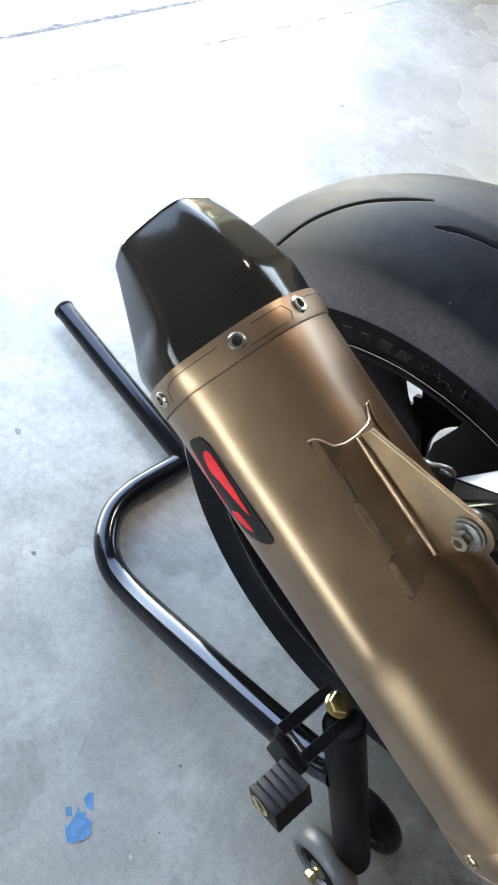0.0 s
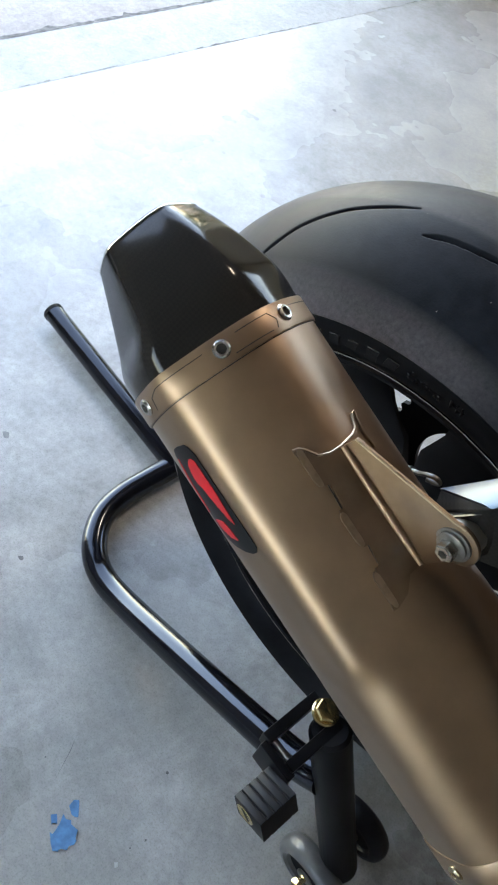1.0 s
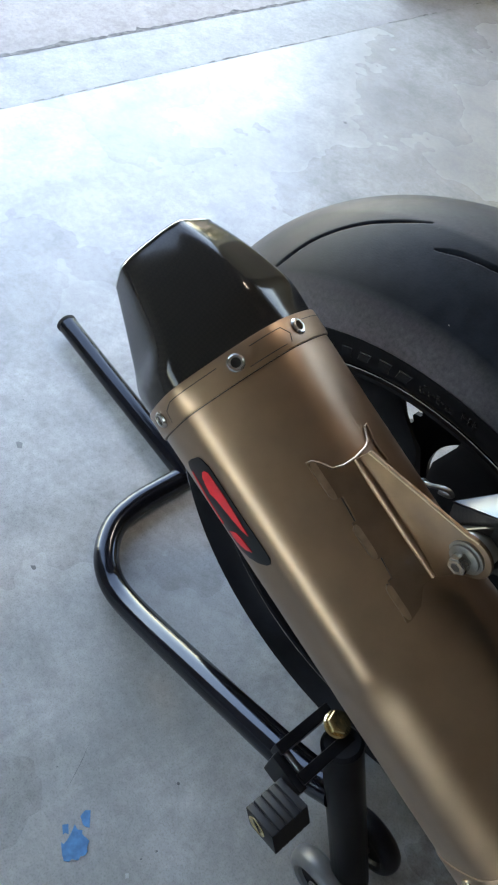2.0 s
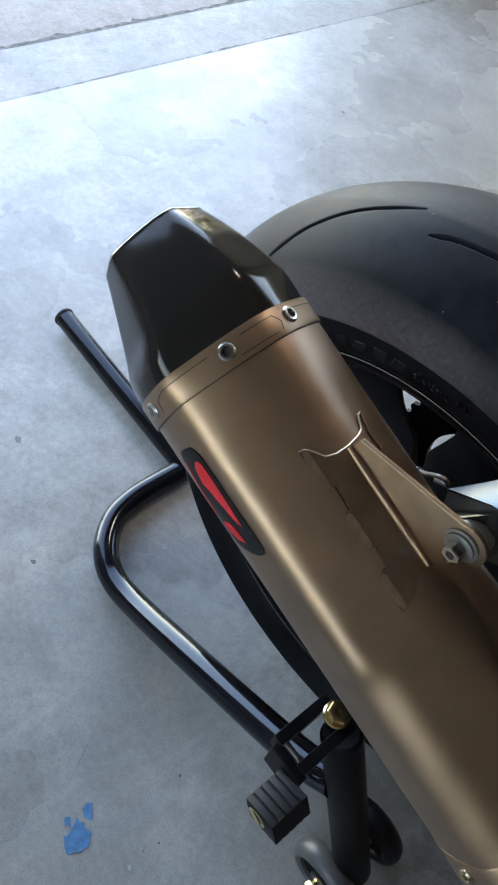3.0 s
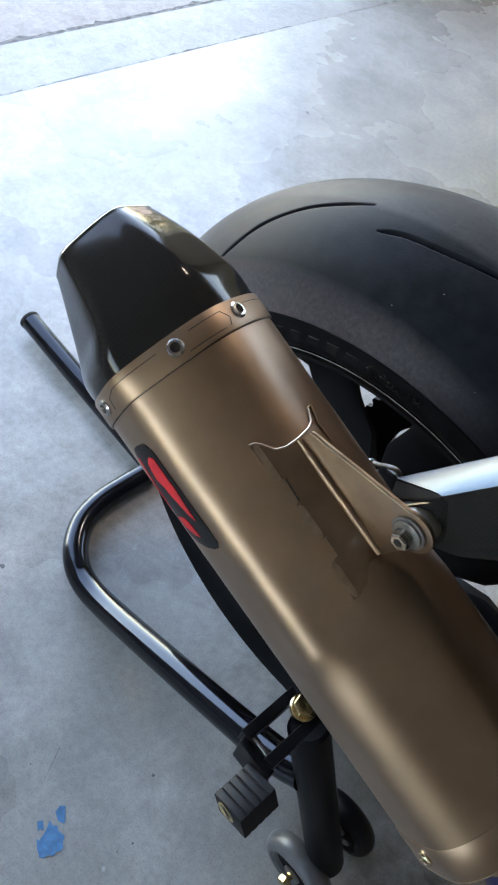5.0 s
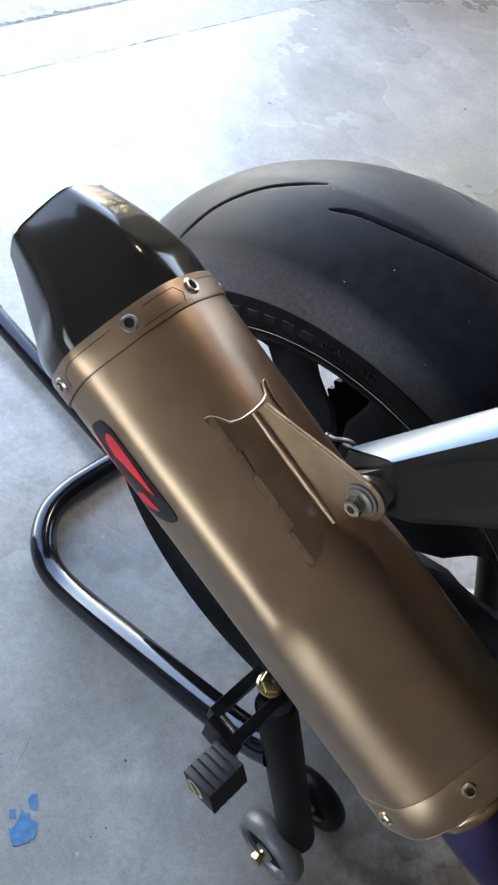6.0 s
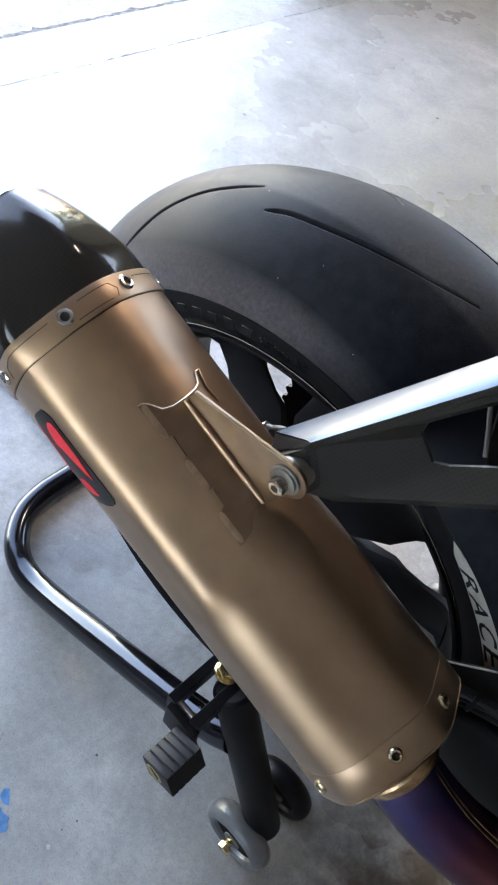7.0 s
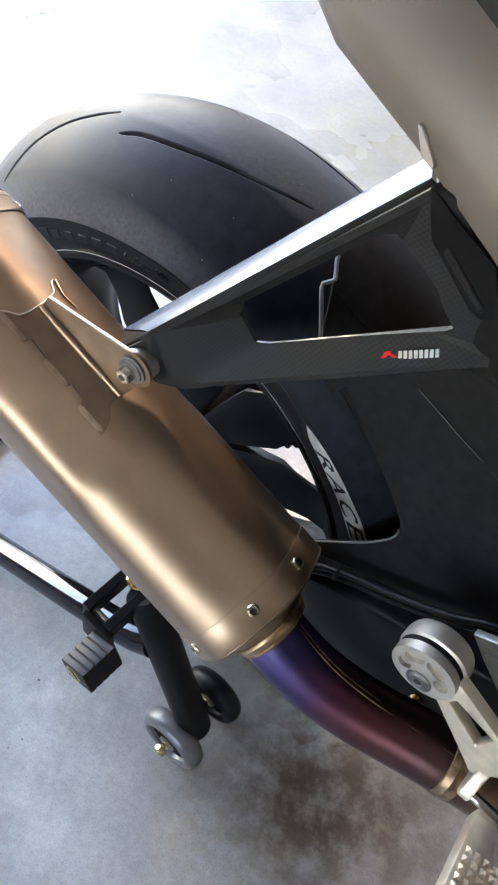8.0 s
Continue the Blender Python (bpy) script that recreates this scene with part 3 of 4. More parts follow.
for s in sorted({p[0] for p in LEFT + RIGHT} | {0.045 + 0.1074 * k / 30 for k in range(31)}):
    rows.append((s, along(LEFT, s), max(along(RIGHT, s), along(LEFT, s) + 0.5)))
bracket = part("hanger_bracket", mskin(rows, 0.0026, 0.0012), TITAN_SHADED, muffler, "folded titanium bracket welded to the muffler")
for edge in (((0.0583, 88.5, 0.0016), (0.0569, 100.4, 0.0012), (0.0547, 106.0, 0.0012), (0.0469, 111.6, 0.0012), (0.0460, 116.7, 0.0012), (0.0591, 111.5, 0.0010), (0.0712, 113.9, 0.0008)), ((0.0451, 62.3, 0.0026), (0.0459, 65.6, 0.0026), (0.0486, 68.3, 0.0026), (0.0558, 73.1, 0.0024), (0.0581, 79.6, 0.0020), (0.0583, 88.5, 0.0016))):
    part("bracket_lip", tube([mpt(s_, radians(t_), body_r(radians(t_), s_) + h_) for s_, t_, h_ in edge], 0.0008, 8), TITAN_BARE, bracket)
BO = MC + MA * 0.1352 - ME1 * 0.0035 + ME2 * 0.0882
tab_out = [mpt(0.0592, radians(88.6), 0.0560), mpt(0.0595, radians(91.5), 0.0687)]
for k in range(15):
    an = radians(138 - 190 * k / 14)
    tab_out.append(BO + 0.0150 * (math.cos(an) * MA + math.sin(an) * ME2))
tab_out.append(mpt(0.1408, radians(88.2), 0.0560))
part("bracket_tab", slab(tab_out, -ME1 * 0.0028, 0.0006), TITAN_SHADED, bracket)
part("tab_edge", tube([tab_out[1], tab_out[2], tab_out[3], tab_out[4]], 0.0008, 8), TITAN_BARE, bracket, "bare cut edge")
part("bracket_fold", tube([mpt(s_, radians(88.6), body_r(radians(88.6), s_) + 0.0014) for s_ in (0.0590, 0.075, 0.09, 0.105, 0.12, 0.1405)], [0.0018, 0.0027, 0.0028, 0.0028, 0.0027, 0.002], 14), TITAN, bracket)
# Dark strips paint the shade beside the weld tongues.
for s0, s1 in ((0.0728, 0.0880), (0.1140, 0.1264)):
    part("weld_gap_shade", mskin([(s0, 68.4, 69.0), (s1, 67.4, 68.0)], 0.0008), HOLE_SHADE, bracket)
for s0, s1, t0 in ((0.046, 0.0715, 65.1), (0.0896, 0.1124, 66.0), (0.1282, 0.1515, 62.9)):
    part("weld_bead", mskin([(s0, t0 - 0.5, t0 + 0.5), (s0 + 0.002, t0 - 2.0, t0 + 1.6), (s0 + 0.005, t0 - 2.4, t0 + 1.6), (s1 - 0.004, t0 - 2.2, t0 + 1.6), (s1 - 0.001, t0 - 1.4, t0 + 1.2), (s1, t0 - 0.5, t0 + 0.5)], 0.0042), TITAN_WORN, bracket, "pale rubbed weld tongue")
part("washer", lathe(BO, ME1, [(0.0, 0.0110), (0.0018, 0.0110), (0.0020, 0.0104), (0.0020, 0.0092), (0.0036, 0.0092), (0.0039, 0.0086)], 32), WASHER, muffler, "steel washers under the bolt")
bolt = part("hanger_bolt", lathe(BO + ME1 * 0.0045, ME1, [(0, 0.0059), (0.0058, 0.0059), (0.0066, 0.0050)], 6), STEEL, muffler, "hexagon steel bolt with a star socket")
part("bolt_socket", lathe(BO + ME1 * 0.0104, ME1, [(0, 0.0029), (0.0009, 0.0029)], 6), HOLE_SHADE, bolt)
part("spacer", lathe(BO - ME1 * 0.0028, -ME1, [(0, 0.0125), (0.0095, 0.0125), (0.0100, 0.0118)], 32), ALU, muffler, "aluminium spacer")

# link pipe
pipe_path = spline([MC + MA * 0.333 + ME1 * 0.006, (0.2538, -0.1930, 0.472), (0.290, -0.189, 0.456), (0.33, -0.180, 0.446), (0.37, -0.169, 0.443), (0.41, -0.159, 0.442), (0.47, -0.145, 0.436), (0.56, -0.12, 0.42)], 8)
pipe = part("link_pipe", tube(pipe_path, 0.0275, 36), HEAT, bike, "heat-blued titanium link pipe")
part("pipe_collar", lathe(MC + MA * 0.3325 + ME1 * 0.006, MA, [(0.010, 0.0300), (0.0105, 0.0330), (0.0125, 0.0338), (0.0165, 0.0325), (0.0175, 0.0310), (0.0195, 0.0308), (0.0205, 0.0285), (0.022, 0.0268)], 40, caps=False), STRAW, pipe, "straw-coloured welded collar")
part("inlet_neck", lathe(MC + MA * 0.3325 + ME1 * 0.006, MA, [(-0.003, 0.047), (0.0005, 0.0415), (0.0035, 0.0365), (0.0065, 0.0335), (0.0105, 0.0318), (0.0115, 0.0300)], 40, caps=False), TITAN, muffler, "dull titanium inlet neck")
part("pipe_clamp", lathe(pipe_path[40], (pipe_path[42] - pipe_path[38]), [(-0.007, 0.0270), (-0.006, 0.0284), (-0.002, 0.0286), (0.0, 0.0293), (0.002, 0.0286), (0.008, 0.0284), (0.009, 0.0268)], 36, caps=False), STRAW, pipe, "straw-coloured welded pipe collar")
for side_ in (0.34, 0.48):
    weld = [p + Vector((0.25, side_ - 0.5 * n_ / 36, 0.95)).normalized() * 0.0270 for n_, p in enumerate(pipe_path[3:39])]
    part("pipe_seam", tube(weld, 0.0010, 8), STRAW, pipe, "straw-coloured welded seam")

# ---- rear wheel ----
def wpt(r, th, y):
    c, n = math.cos(radians(2)), math.sin(radians(2))
    x = r * math.cos(th)
    return AXLE + Vector((c * x - n * y, n * x + c * y, r * math.sin(th)))


rim_prof = [(0.2025, -0.032), (0.2050, -0.046), (0.2140, -0.060), (0.2285, -0.0775), (0.2310, -0.0845), (0.2350, -0.0855), (0.2395, -0.083), (0.2350, -0.077), (0.222, -0.066), (0.216, -0.03), (0.214, 0.0), (0.216, 0.03), (0.222, 0.066), (0.2350, 0.077), (0.2395, 0.083), (0.2350, 0.0855), (0.2310, 0.0845), (0.2285, 0.0775), (0.2140, 0.060), (0.2050, 0.046), (0.2025, 0.032), (0.202, 0.0)]
NW = 120
wheel = part("rear_wheel", rings([[wpt(r, 2 * math.pi * i / NW, y) for r, y in rim_prof] for i in range(NW)], wrap=True), RIM_BLACK, bike, "black wheel rim", angle=40)

GROOVES = [
    [(134.6, -0.077), (130.6, -0.0655), (126.8, -0.0535), (120.6, -0.039), (115.5, -0.031), (111, -0.0243)],
    [(107.6, -0.0455), (104, -0.0415), (97.7, -0.0395), (89.4, -0.0335), (83.3, -0.0268), (77.8, -0.018)],
    [(103, 0.05), (99, 0.04), (94.8, 0.026)],
    [(90, 0.05), (84.8, 0.046), (80.5, 0.045), (76, 0.044)],
]
gp, gw = [], []
for g in GROOVES:
    path = spline([Vector((radians(t) * 0.31, y, 0)) for t, y in g], 80)
    for i, p in enumerate(path):
        gp.append((p.x, p.y))
        gw.append((0.0008 if g is GROOVES[2] else 0.0014) * min(1.0, 0.25 + 4.5 * min(i, len(path) - 1 - i) / len(path)) if g is not GROOVES[1] else 0.0015 * min(1.0, 0.5 + (len(path) - 1 - i) / len(path)) * min(1, 0.15 + 9 * i / len(path)) * min(1, 0.3 + 5 * (len(path) - 1 - i) / len(path)))
gp, gw = np.array(gp), np.array(gw)
angs = list(np.arange(70, 138, 0.12)) + list(np.arange(138, 430, 2.0))
crown = []
for v in list(np.arange(-69, 36, 0.30)) + list(np.arange(36, 69.5, 0.75)):
    crown.append((RC + RH * math.cos(radians(v)), RW * math.sin(radians(v))))
side = [(0.238, 0.0815), (0.246, 0.0880), (0.256, 0.0935), (0.267, 0.0968)]
tprof = [(r, -y) for r, y in side] + crown + [(r, y) for r, y in reversed(side)]
loops = []
rs_, ys_ = np.array([p[0] for p in tprof]), np.array([p[1] for p in tprof])
for an in angs:
    th = radians(an)
    rr = rs_.copy()
    if an < 138:
        close = np.abs(gp[:, 0] - th * 0.31) < 0.012
        if close.any():
            d = (np.hypot(gp[close, 0][None] - th * 0.31, gp[close, 1][None] - ys_[:, None]) - gw[close][None]).min(axis=1)
            rr = rr - np.where(rs_ > 0.285, 0.0055 * np.clip((0.0007 - d) / 0.0018, 0, 1), 0)
    loops.append([wpt(r, th, y) for r, y in zip(rr.tolist(), ys_.tolist())])
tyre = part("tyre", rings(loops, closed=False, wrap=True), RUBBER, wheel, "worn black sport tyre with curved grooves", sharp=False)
sp = [(0.2385, 0.0830), (0.2465, 0.0890), (0.2565, 0.0945), (0.2672, 0.0979), (0.2748, 0.0994), (0.2756, 0.0990), (0.2752, 0.0975)]
part("tyre_sidewall", rings([[wpt(r, 2 * math.pi * i / NW, -y) for r, y in sp] for i in range(NW)], closed=False, wrap=True), SIDEWALL, tyre, "glossy black sidewall")
def shoulder(r):
    return float(np.interp(r, [p[0] for p in sp], [p[1] for p in sp])) + 0.0005


def raised(t0, t1, r0, r1, lean=0.0):
    """A raised bar on the sidewall between two angles and two radii."""
    part("raised_mark", rings([[wpt(r, radians(t + lean * (r - r0) / (r1 - r0)), -(shoulder(r) - 0.0006 + h)) for r, h in ((r0, 0), (r0 + 0.0005, e_), (r1 - 0.0005, e_), (r1, 0))] for t, e_ in ((t0, 0.0001), (t0 - 0.15, 0.0011), (t1 + 0.15, 0.0011), (t1, 0.0001))], closed=False), MARK, tyre)


rt_ = random.Random(3)
for k in range(7):
    wide_ = rt_.uniform(1.3, 3.2)
    raised(129.5 - 4.1 * k, 129.5 - wide_ - 4.1 * k, 0.2505 + rt_.choice((0, 0.003)), 0.2655 - rt_.choice((0, 0.002)), -1.5)
for row_ in range(3):
    for k in range(8):
        if rt_.random() < 0.85:
            raised(99.6 - 0.85 * k, 99.1 - 0.85 * k - rt_.uniform(0, 0.2), 0.2555 + 0.0042 * row_, 0.2583 + 0.0042 * row_)
for t_ in (91.4, 90.2, 89.3):
    raised(t_, t_ - 0.4, 0.2600, 0.2690)
raised(91.2, 88.6, 0.2640, 0.2655)


rgt = random.Random(21)
grit = bmesh.new()
for k in range(6):
    t_, y_ = radians(rgt.uniform(74, 118)), rgt.uniform(-0.088, 0.03)
    r_ = RC + RH * math.sqrt(1 - (y_ / RW) ** 2)
    lathe(wpt(r_ - 0.0002, t_, y_), wpt(r_ + 0.1, t_, y_) - wpt(r_, t_, y_), [(0, rgt.uniform(0.0003, 0.0005)), (0.0004, 0.0002)], 5, bm=grit)
part("grit", grit, WASHER, tyre, "pale grains of sand stuck to the tread")["kind"] = "stuff"


def wall_y(r):
    """Height of the tyre's flank beside the wheel's middle plane."""
    return max(shoulder(r) if r < 0.2756 else 0.0, RW * math.sqrt(max(0.0, 1 - ((r - RC) / RH) ** 2)) + 0.0006)


def band_r(t, q):
    """Radius across the printed band, at an angle in degrees."""
    out = float(np.interp(-t, (-54.6, -49, -44, -38, -31, -18, -8), (0.2748, 0.2772, 0.2785, 0.2800, 0.2825, 0.2845, 0.2855)))
    low = float(np.interp(-t, (-54.6, -52.5, -45, -8), (0.2742, 0.2700, 0.2686, 0.2690)))
    return low + (out - low) * q


band = part("tyre_band", rings([[wpt(band_r(t, q / 8), radians(t), -wall_y(band_r(t, q / 8))) for q in range(9)] for t in [54.6 - 46.6 * i / 60 for i in range(61)]], closed=False), DECAL_GREY, tyre, "silver band with dark lettering")
for k, ch in enumerate("RACE"):
    fc = bpy.data.curves.new("letter", "FONT")
    fc.body, fc.size, fc.align_x, fc.align_y, fc.extrude = ch, 1.0, "LEFT", "BOTTOM_BASELINE", 0.0
    fc.offset = 0.012
    tmp = bpy.data.objects.new("letter", fc)
    me = bpy.data.meshes.new_from_object(tmp)
    bpy.data.objects.remove(tmp)
    me.materials.clear()
    me.materials.append(DECAL_BLACK)
    lm = bmesh.new()
    lm.from_mesh(me)
    bmesh.ops.subdivide_edges(lm, edges=lm.edges[:], cuts=2)
    wide = max(v.co.x for v in lm.verts)
    for v in lm.verts:
        t = 50.6 - 5.0 * k - 4.4 * v.co.x / wide - 2.6 * (v.co.y / 0.73)
        r = band_r(t, 0.10 + 0.80 * v.co.y / 0.73)
        v.co = wpt(r, radians(t), -wall_y(r) - 0.0004)
    lm.to_mesh(me)
    lm.free()
    lt = new("letter", me)
    lt.parent = tyre
part("rim_line", rings([[wpt(r, 2 * math.pi * i / NW, -y) for r, y in ((0.2380, 0.0848), (0.2391, 0.0850), (0.2396, 0.0840))] for i in range(NW)], closed=False, wrap=True), STEEL, wheel, "bright rim edge")
for k in range(10):
    th = radians(36 * k + 13.5)
    lp = []
    for r, hw, y0, y1 in ((0.045, 0.013, -0.045, -0.015), (0.10, 0.027, -0.040, -0.022), (0.135, 0.0345, -0.038, -0.026), (0.150, 0.0310, -0.038, -0.029), (0.170, 0.0265, -0.039, -0.029), (0.195, 0.0260, -0.042, -0.029), (0.206, 0.030, -0.050, -0.024)):
        lp.append([wpt(math.hypot(r, hw * sx), th + math.atan2(hw * sx, r), (y0 if sy < 0 else y1) - 0.003 * sy * (abs(sx) == 1)) for sx, sy in ((-1, -1), (-0.8, -1), (0.8, -1), (1, -1), (1, 1), (0.8, 1), (-0.8, 1), (-1, 1))])
    part("spoke", rings(lp), RIM_BLACK, wheel)
part("hub", lathe(AXLE - Vector((0, 0.07, 0)), (0, 1, 0), [(0, 0.03), (0.0, 0.045), (0.02, 0.050), (0.09, 0.050), (0.10, 0.032), (0.17, 0.028), (0.17, 0.02)], 40), RIM_BLACK, wheel, "black hub")
teeth = [0.1100 if k % 4 in (0, 1) else 0.1045 for k in range(152)]
part("sprocket", rings([[wpt(r * q, 2 * math.pi * k / 152, y) for k, r in enumerate(teeth)] for q, y in ((1, 0.087), (1, 0.093))] + [[wpt(0.063, 2 * math.pi * k / 152, y) for k in range(152)] for y in (0.093, 0.087)], wrap=True), RIM_BLACK, wheel, "dark toothed sprocket ring")

# ---- swingarm, hugger, hanger arm ----
part("swingarm", slab([(-0.07, -0.115, 0.385), (-0.07, -0.115, 0.335), (0.1, -0.12, 0.312), (0.3, -0.13, 0.34), (0.55, -0.13, 0.37), (0.6, -0.13, 0.56), (0.4, -0.13, 0.532), (0.312, -0.13, 0.504), (0.2628, -0.13, 0.483), (0.2344, -0.13, 0.4665), (0.1, -0.122, 0.40)], (0, 0.030, 0), 0.006, 3), BLACK_SATIN, bike, "black swingarm", flat=True)
def hug_r(y, off=0.0):
    return RC + (0.121 - off) * math.sqrt(max(0.0, 1 - (y / 0.1175) ** 2))


hl = []
for i in range(27):
    th = radians(70.6 - 66 * i / 26)
    y1 = 0.089 if i > 3 else (0.045, 0.062, 0.077, 0.085)[i]
    ys = [-y1 + (y1 + 0.095) * k / 24 for k in range(25)]
    hl.append([wpt(hug_r(y), th, y) for y in ys] + [wpt(hug_r(y, 0.0028), th, y) for y in reversed(ys)])
hugger = part("hugger", rings(hl), BLACK_PLASTIC, bike, "black rear mudguard over the tyre")
part("hugger_edge", tube([wpt(hug_r(y, -0.0008), radians(t), y) for t, y in ((70.9, -0.043), (70.6, -0.046), (69.0, -0.0555), (69.1, -0.0575), (69.6, -0.063), (69.3, -0.0652), (66.7, -0.0755), (64.2, -0.0840))], 0.0016, 8), GREY_RUBBER, hugger, "grey rear edge")
window = [(0.1860, 0.6420), (0.2040, 0.6230), (0.2225, 0.6070), (0.2535, 0.5850), (0.2640, 0.5775), (0.2700, 0.5715), (0.2728, 0.5640), (0.2728, 0.5560), (0.2705, 0.5480), (0.2640, 0.5360), (0.2541, 0.5198), (0.2157, 0.4708), (0.175, 0.425), (0.13, 0.375)]


def panel_y(z):
    """The panel swells outward below the hugger."""
    k = min(1.0, max(0.0, (0.62 - z) / 0.07))
    return -0.0905 - 0.0135 * k * k * (3 - 2 * k)


skirt = [wpt(hug_r(0.089), radians(64 - 2 * k), -0.0905) for k in range(4)] + [Vector((x, 0, z)) for x, z in window] + [Vector((x, 0, z)) for x, z in ((0.62, 0.36), (0.62, 0.55), (0.62, 0.585), (0.62, 0.62), (0.62, 0.80), (0.30, 0.72), (0.235, 0.718), (0.2, 0.688))]
skirt = [Vector((p.x, panel_y(p.z), p.z)) for p in skirt]
panel = part("hugger_skirt", slab(skirt, (0, 0.003, 0), 0.0006, 1), BLACK_PLASTIC, hugger, "black side panel of the mudguard", flat=True)
part("panel_edge", tube(spline([(x, panel_y(z) - 0.0003, z) for x, z in window[6:]], 4), 0.0008, 8), GREY_RUBBER, panel, "pale rim of the panel's cut-out")
part("panel_seam", tube([wpt(hug_r(y, -0.0003), radians(t), y) for t, y in ((68.3, -0.0605), (64.8, -0.0590), (61.3, -0.0578), (57.8, -0.0565))], 0.0004, 6), BLACK_SATIN, hugger)
part("panel_seam", tube([(0.2328, -0.0921, 0.6825), (0.2524, -0.0923, 0.6765), (0.2689, -0.0927, 0.6711), (0.2883, -0.0943, 0.6672), (0.3044, -0.0944, 0.6622)], 0.0003, 6), GREY_RUBBER, panel)
for k, off in enumerate((0.0, 0.0085)):
    part("brake_line", tube(spline([(0.205, -0.124, 0.447 - off), (0.2322, -0.124, 0.475 - off), (0.2548, -0.124, 0.4956 - off), (0.3014, -0.123, 0.5218 - off), (0.3402, -0.122, 0.548 - off), (0.3675, -0.12, 0.572 - off), (0.42, -0.115, 0.59 - off)], 6), 0.0030, 10), BLACK_SATIN, bike, "black brake hose")
part("hose_clip", block(0.252, 0.256, -0.128, -0.119, 0.484, 0.499, 0.001), BLACK_PLASTIC, bike)
clip = part("hose_hook", tube(spline([(0.018, -0.131, 0.5865), (0.0235, -0.132, 0.5905), (0.0290, -0.133, 0.5965), (0.0350, -0.1325, 0.6000), (0.0390, -0.131, 0.5975), (0.0365, -0.130, 0.5930), (0.0300, -0.130, 0.5895)], 6), 0.0017, 10), WASHER, bike, "small bent steel hook")
part("hook_foot", lathe((0.0175, -0.131, 0.585), (0.3, -0.5, 0.8), [(-0.002, 0.0034), (0.0015, 0.0036), (0.0030, 0.0024)], 16), WASHER, clip)
part("brass_bolt", lathe((0.366, -0.130, 0.429), (-0.1, -1, 0.3), [(0, 0.0062), (0.003, 0.0062), (0.003, 0.0042), (0.007, 0.0042), (0.008, 0.003)], 12), BRASS, bike, "small brass bolt on the swingarm")

AN = Vector((0.431, -0.902, 0.0))


def arm(x, z, d=0.0):
    """A point of the hanger arm's outer face at x."""
    d = d - 0.0025 * min(1.0, max(0.0, (0.128 - x) / 0.034))
    y = -(0.1972 - d - 0.43085 * x) / 0.90242
    return Vector((x, y, z))


ARM_OUT = [(0.066, 0.649), (0.078, 0.664), (0.094, 0.6853), (0.128, 0.7305), (0.1985, 0.8240), (0.214, 0.8245), (0.222, 0.812), (0.250, 0.768), (0.34, 0.776), (0.34, 0.7405), (0.266, 0.733), (0.19, 0.682), (0.128, 0.642), (0.105, 0.627), (0.088, 0.626), (0.074, 0.636)]
ARM_HOLE = [(0.138, 0.6845), (0.146, 0.6870), (0.232, 0.7425), (0.2355, 0.7465), (0.2183, 0.7655), (0.1965, 0.7865), (0.190, 0.7905), (0.183, 0.787), (0.126, 0.713), (0.1255, 0.704)]


def round_loop(poly, angle_list, cx, cz):
    """Where rays from a middle point meet a closed outline."""
    out = []
    for a_ in angle_list:
        dx, dz = math.cos(a_), math.sin(a_)
        best = 0.0
        for (x0, z0), (x1, z1) in zip(poly, poly[1:] + poly[:1]):
            den = dx * (z1 - z0) - dz * (x1 - x0)
            if abs(den) < 1e-12:
                continue
            k = ((x0 - cx) * (z1 - z0) - (z0 - cz) * (x1 - x0)) / den
            u = ((x0 - cx) * dz - (z0 - cz) * dx) / den
            if k > 0 and -1e-6 <= u <= 1 + 1e-6:
                best = max(best, k)
        out.append((cx + dx * best, cz + dz * best))
    return out


ARM_LIP = [(0.0905, 0.678), (0.0945, 0.6585), (0.108, 0.6385), (0.116, 0.6400), (0.128, 0.6470), (0.19, 0.6875), (0.262, 0.7365), (0.33, 0.7455), (0.33, 0.758), (0.252, 0.766), (0.2200, 0.808), (0.212, 0.817), (0.1990, 0.8165), (0.128, 0.7240)]
HC = (0.185, 0.737)
angs_ = sorted({round(math.atan2(z - HC[1], x - HC[0]), 5) for x, z in ARM_OUT + ARM_LIP + ARM_HOLE})
o_, l_, h_ = (round_loop(p, angs_, *HC) for p in (ARM_OUT, ARM_LIP, ARM_HOLE))
def beam_depth(x):
    """How far the beam's upper edge lies behind its outer face."""
    return 0.0075 - 0.004 * min(1.0, max(0.0, (x - 0.200) / 0.034))


arm_loops = [[arm(x, z, dd) for x, z in lo] for lo, dd in ((o_, 0.0140), (o_, 0.0012), (round_loop([(HC[0] + (x - HC[0]) * 0.99, HC[1] + (z - HC[1]) * 0.99) for x, z in ARM_OUT], angs_, *HC), 0.0), (l_, 0.0), (h_, 0.0075), (h_, 0.0095))]
for k_, (x_, z_) in enumerate(h_):
    if z_ < 0.765:
        arm_loops[4][k_] = arm(x_, z_, beam_depth(x_))
hang = part("exhaust_hanger", rings(arm_loops, wrap=True), CARBON_SATIN, bike, "carbon fibre exhaust hanger with a triangular opening", angle=12)
# Raised dark slab that paints the slot's shade; no slot is cut.
slot_shade = slab([arm(x, z, -0.0012) for x, z in ((0.1990, 0.8275), (0.2108, 0.8172), (0.2402, 0.796), (0.2530, 0.7660), (0.2455, 0.7625), (0.2385, 0.7665), (0.2151, 0.7925), (0.2085, 0.8000), (0.2035, 0.8130))], -AN * -0.0012)
part("hanger_slot_shade", slot_shade, BLACK_SATIN, hang, "dark slab for the shade in the slot behind the column", smooth=False)
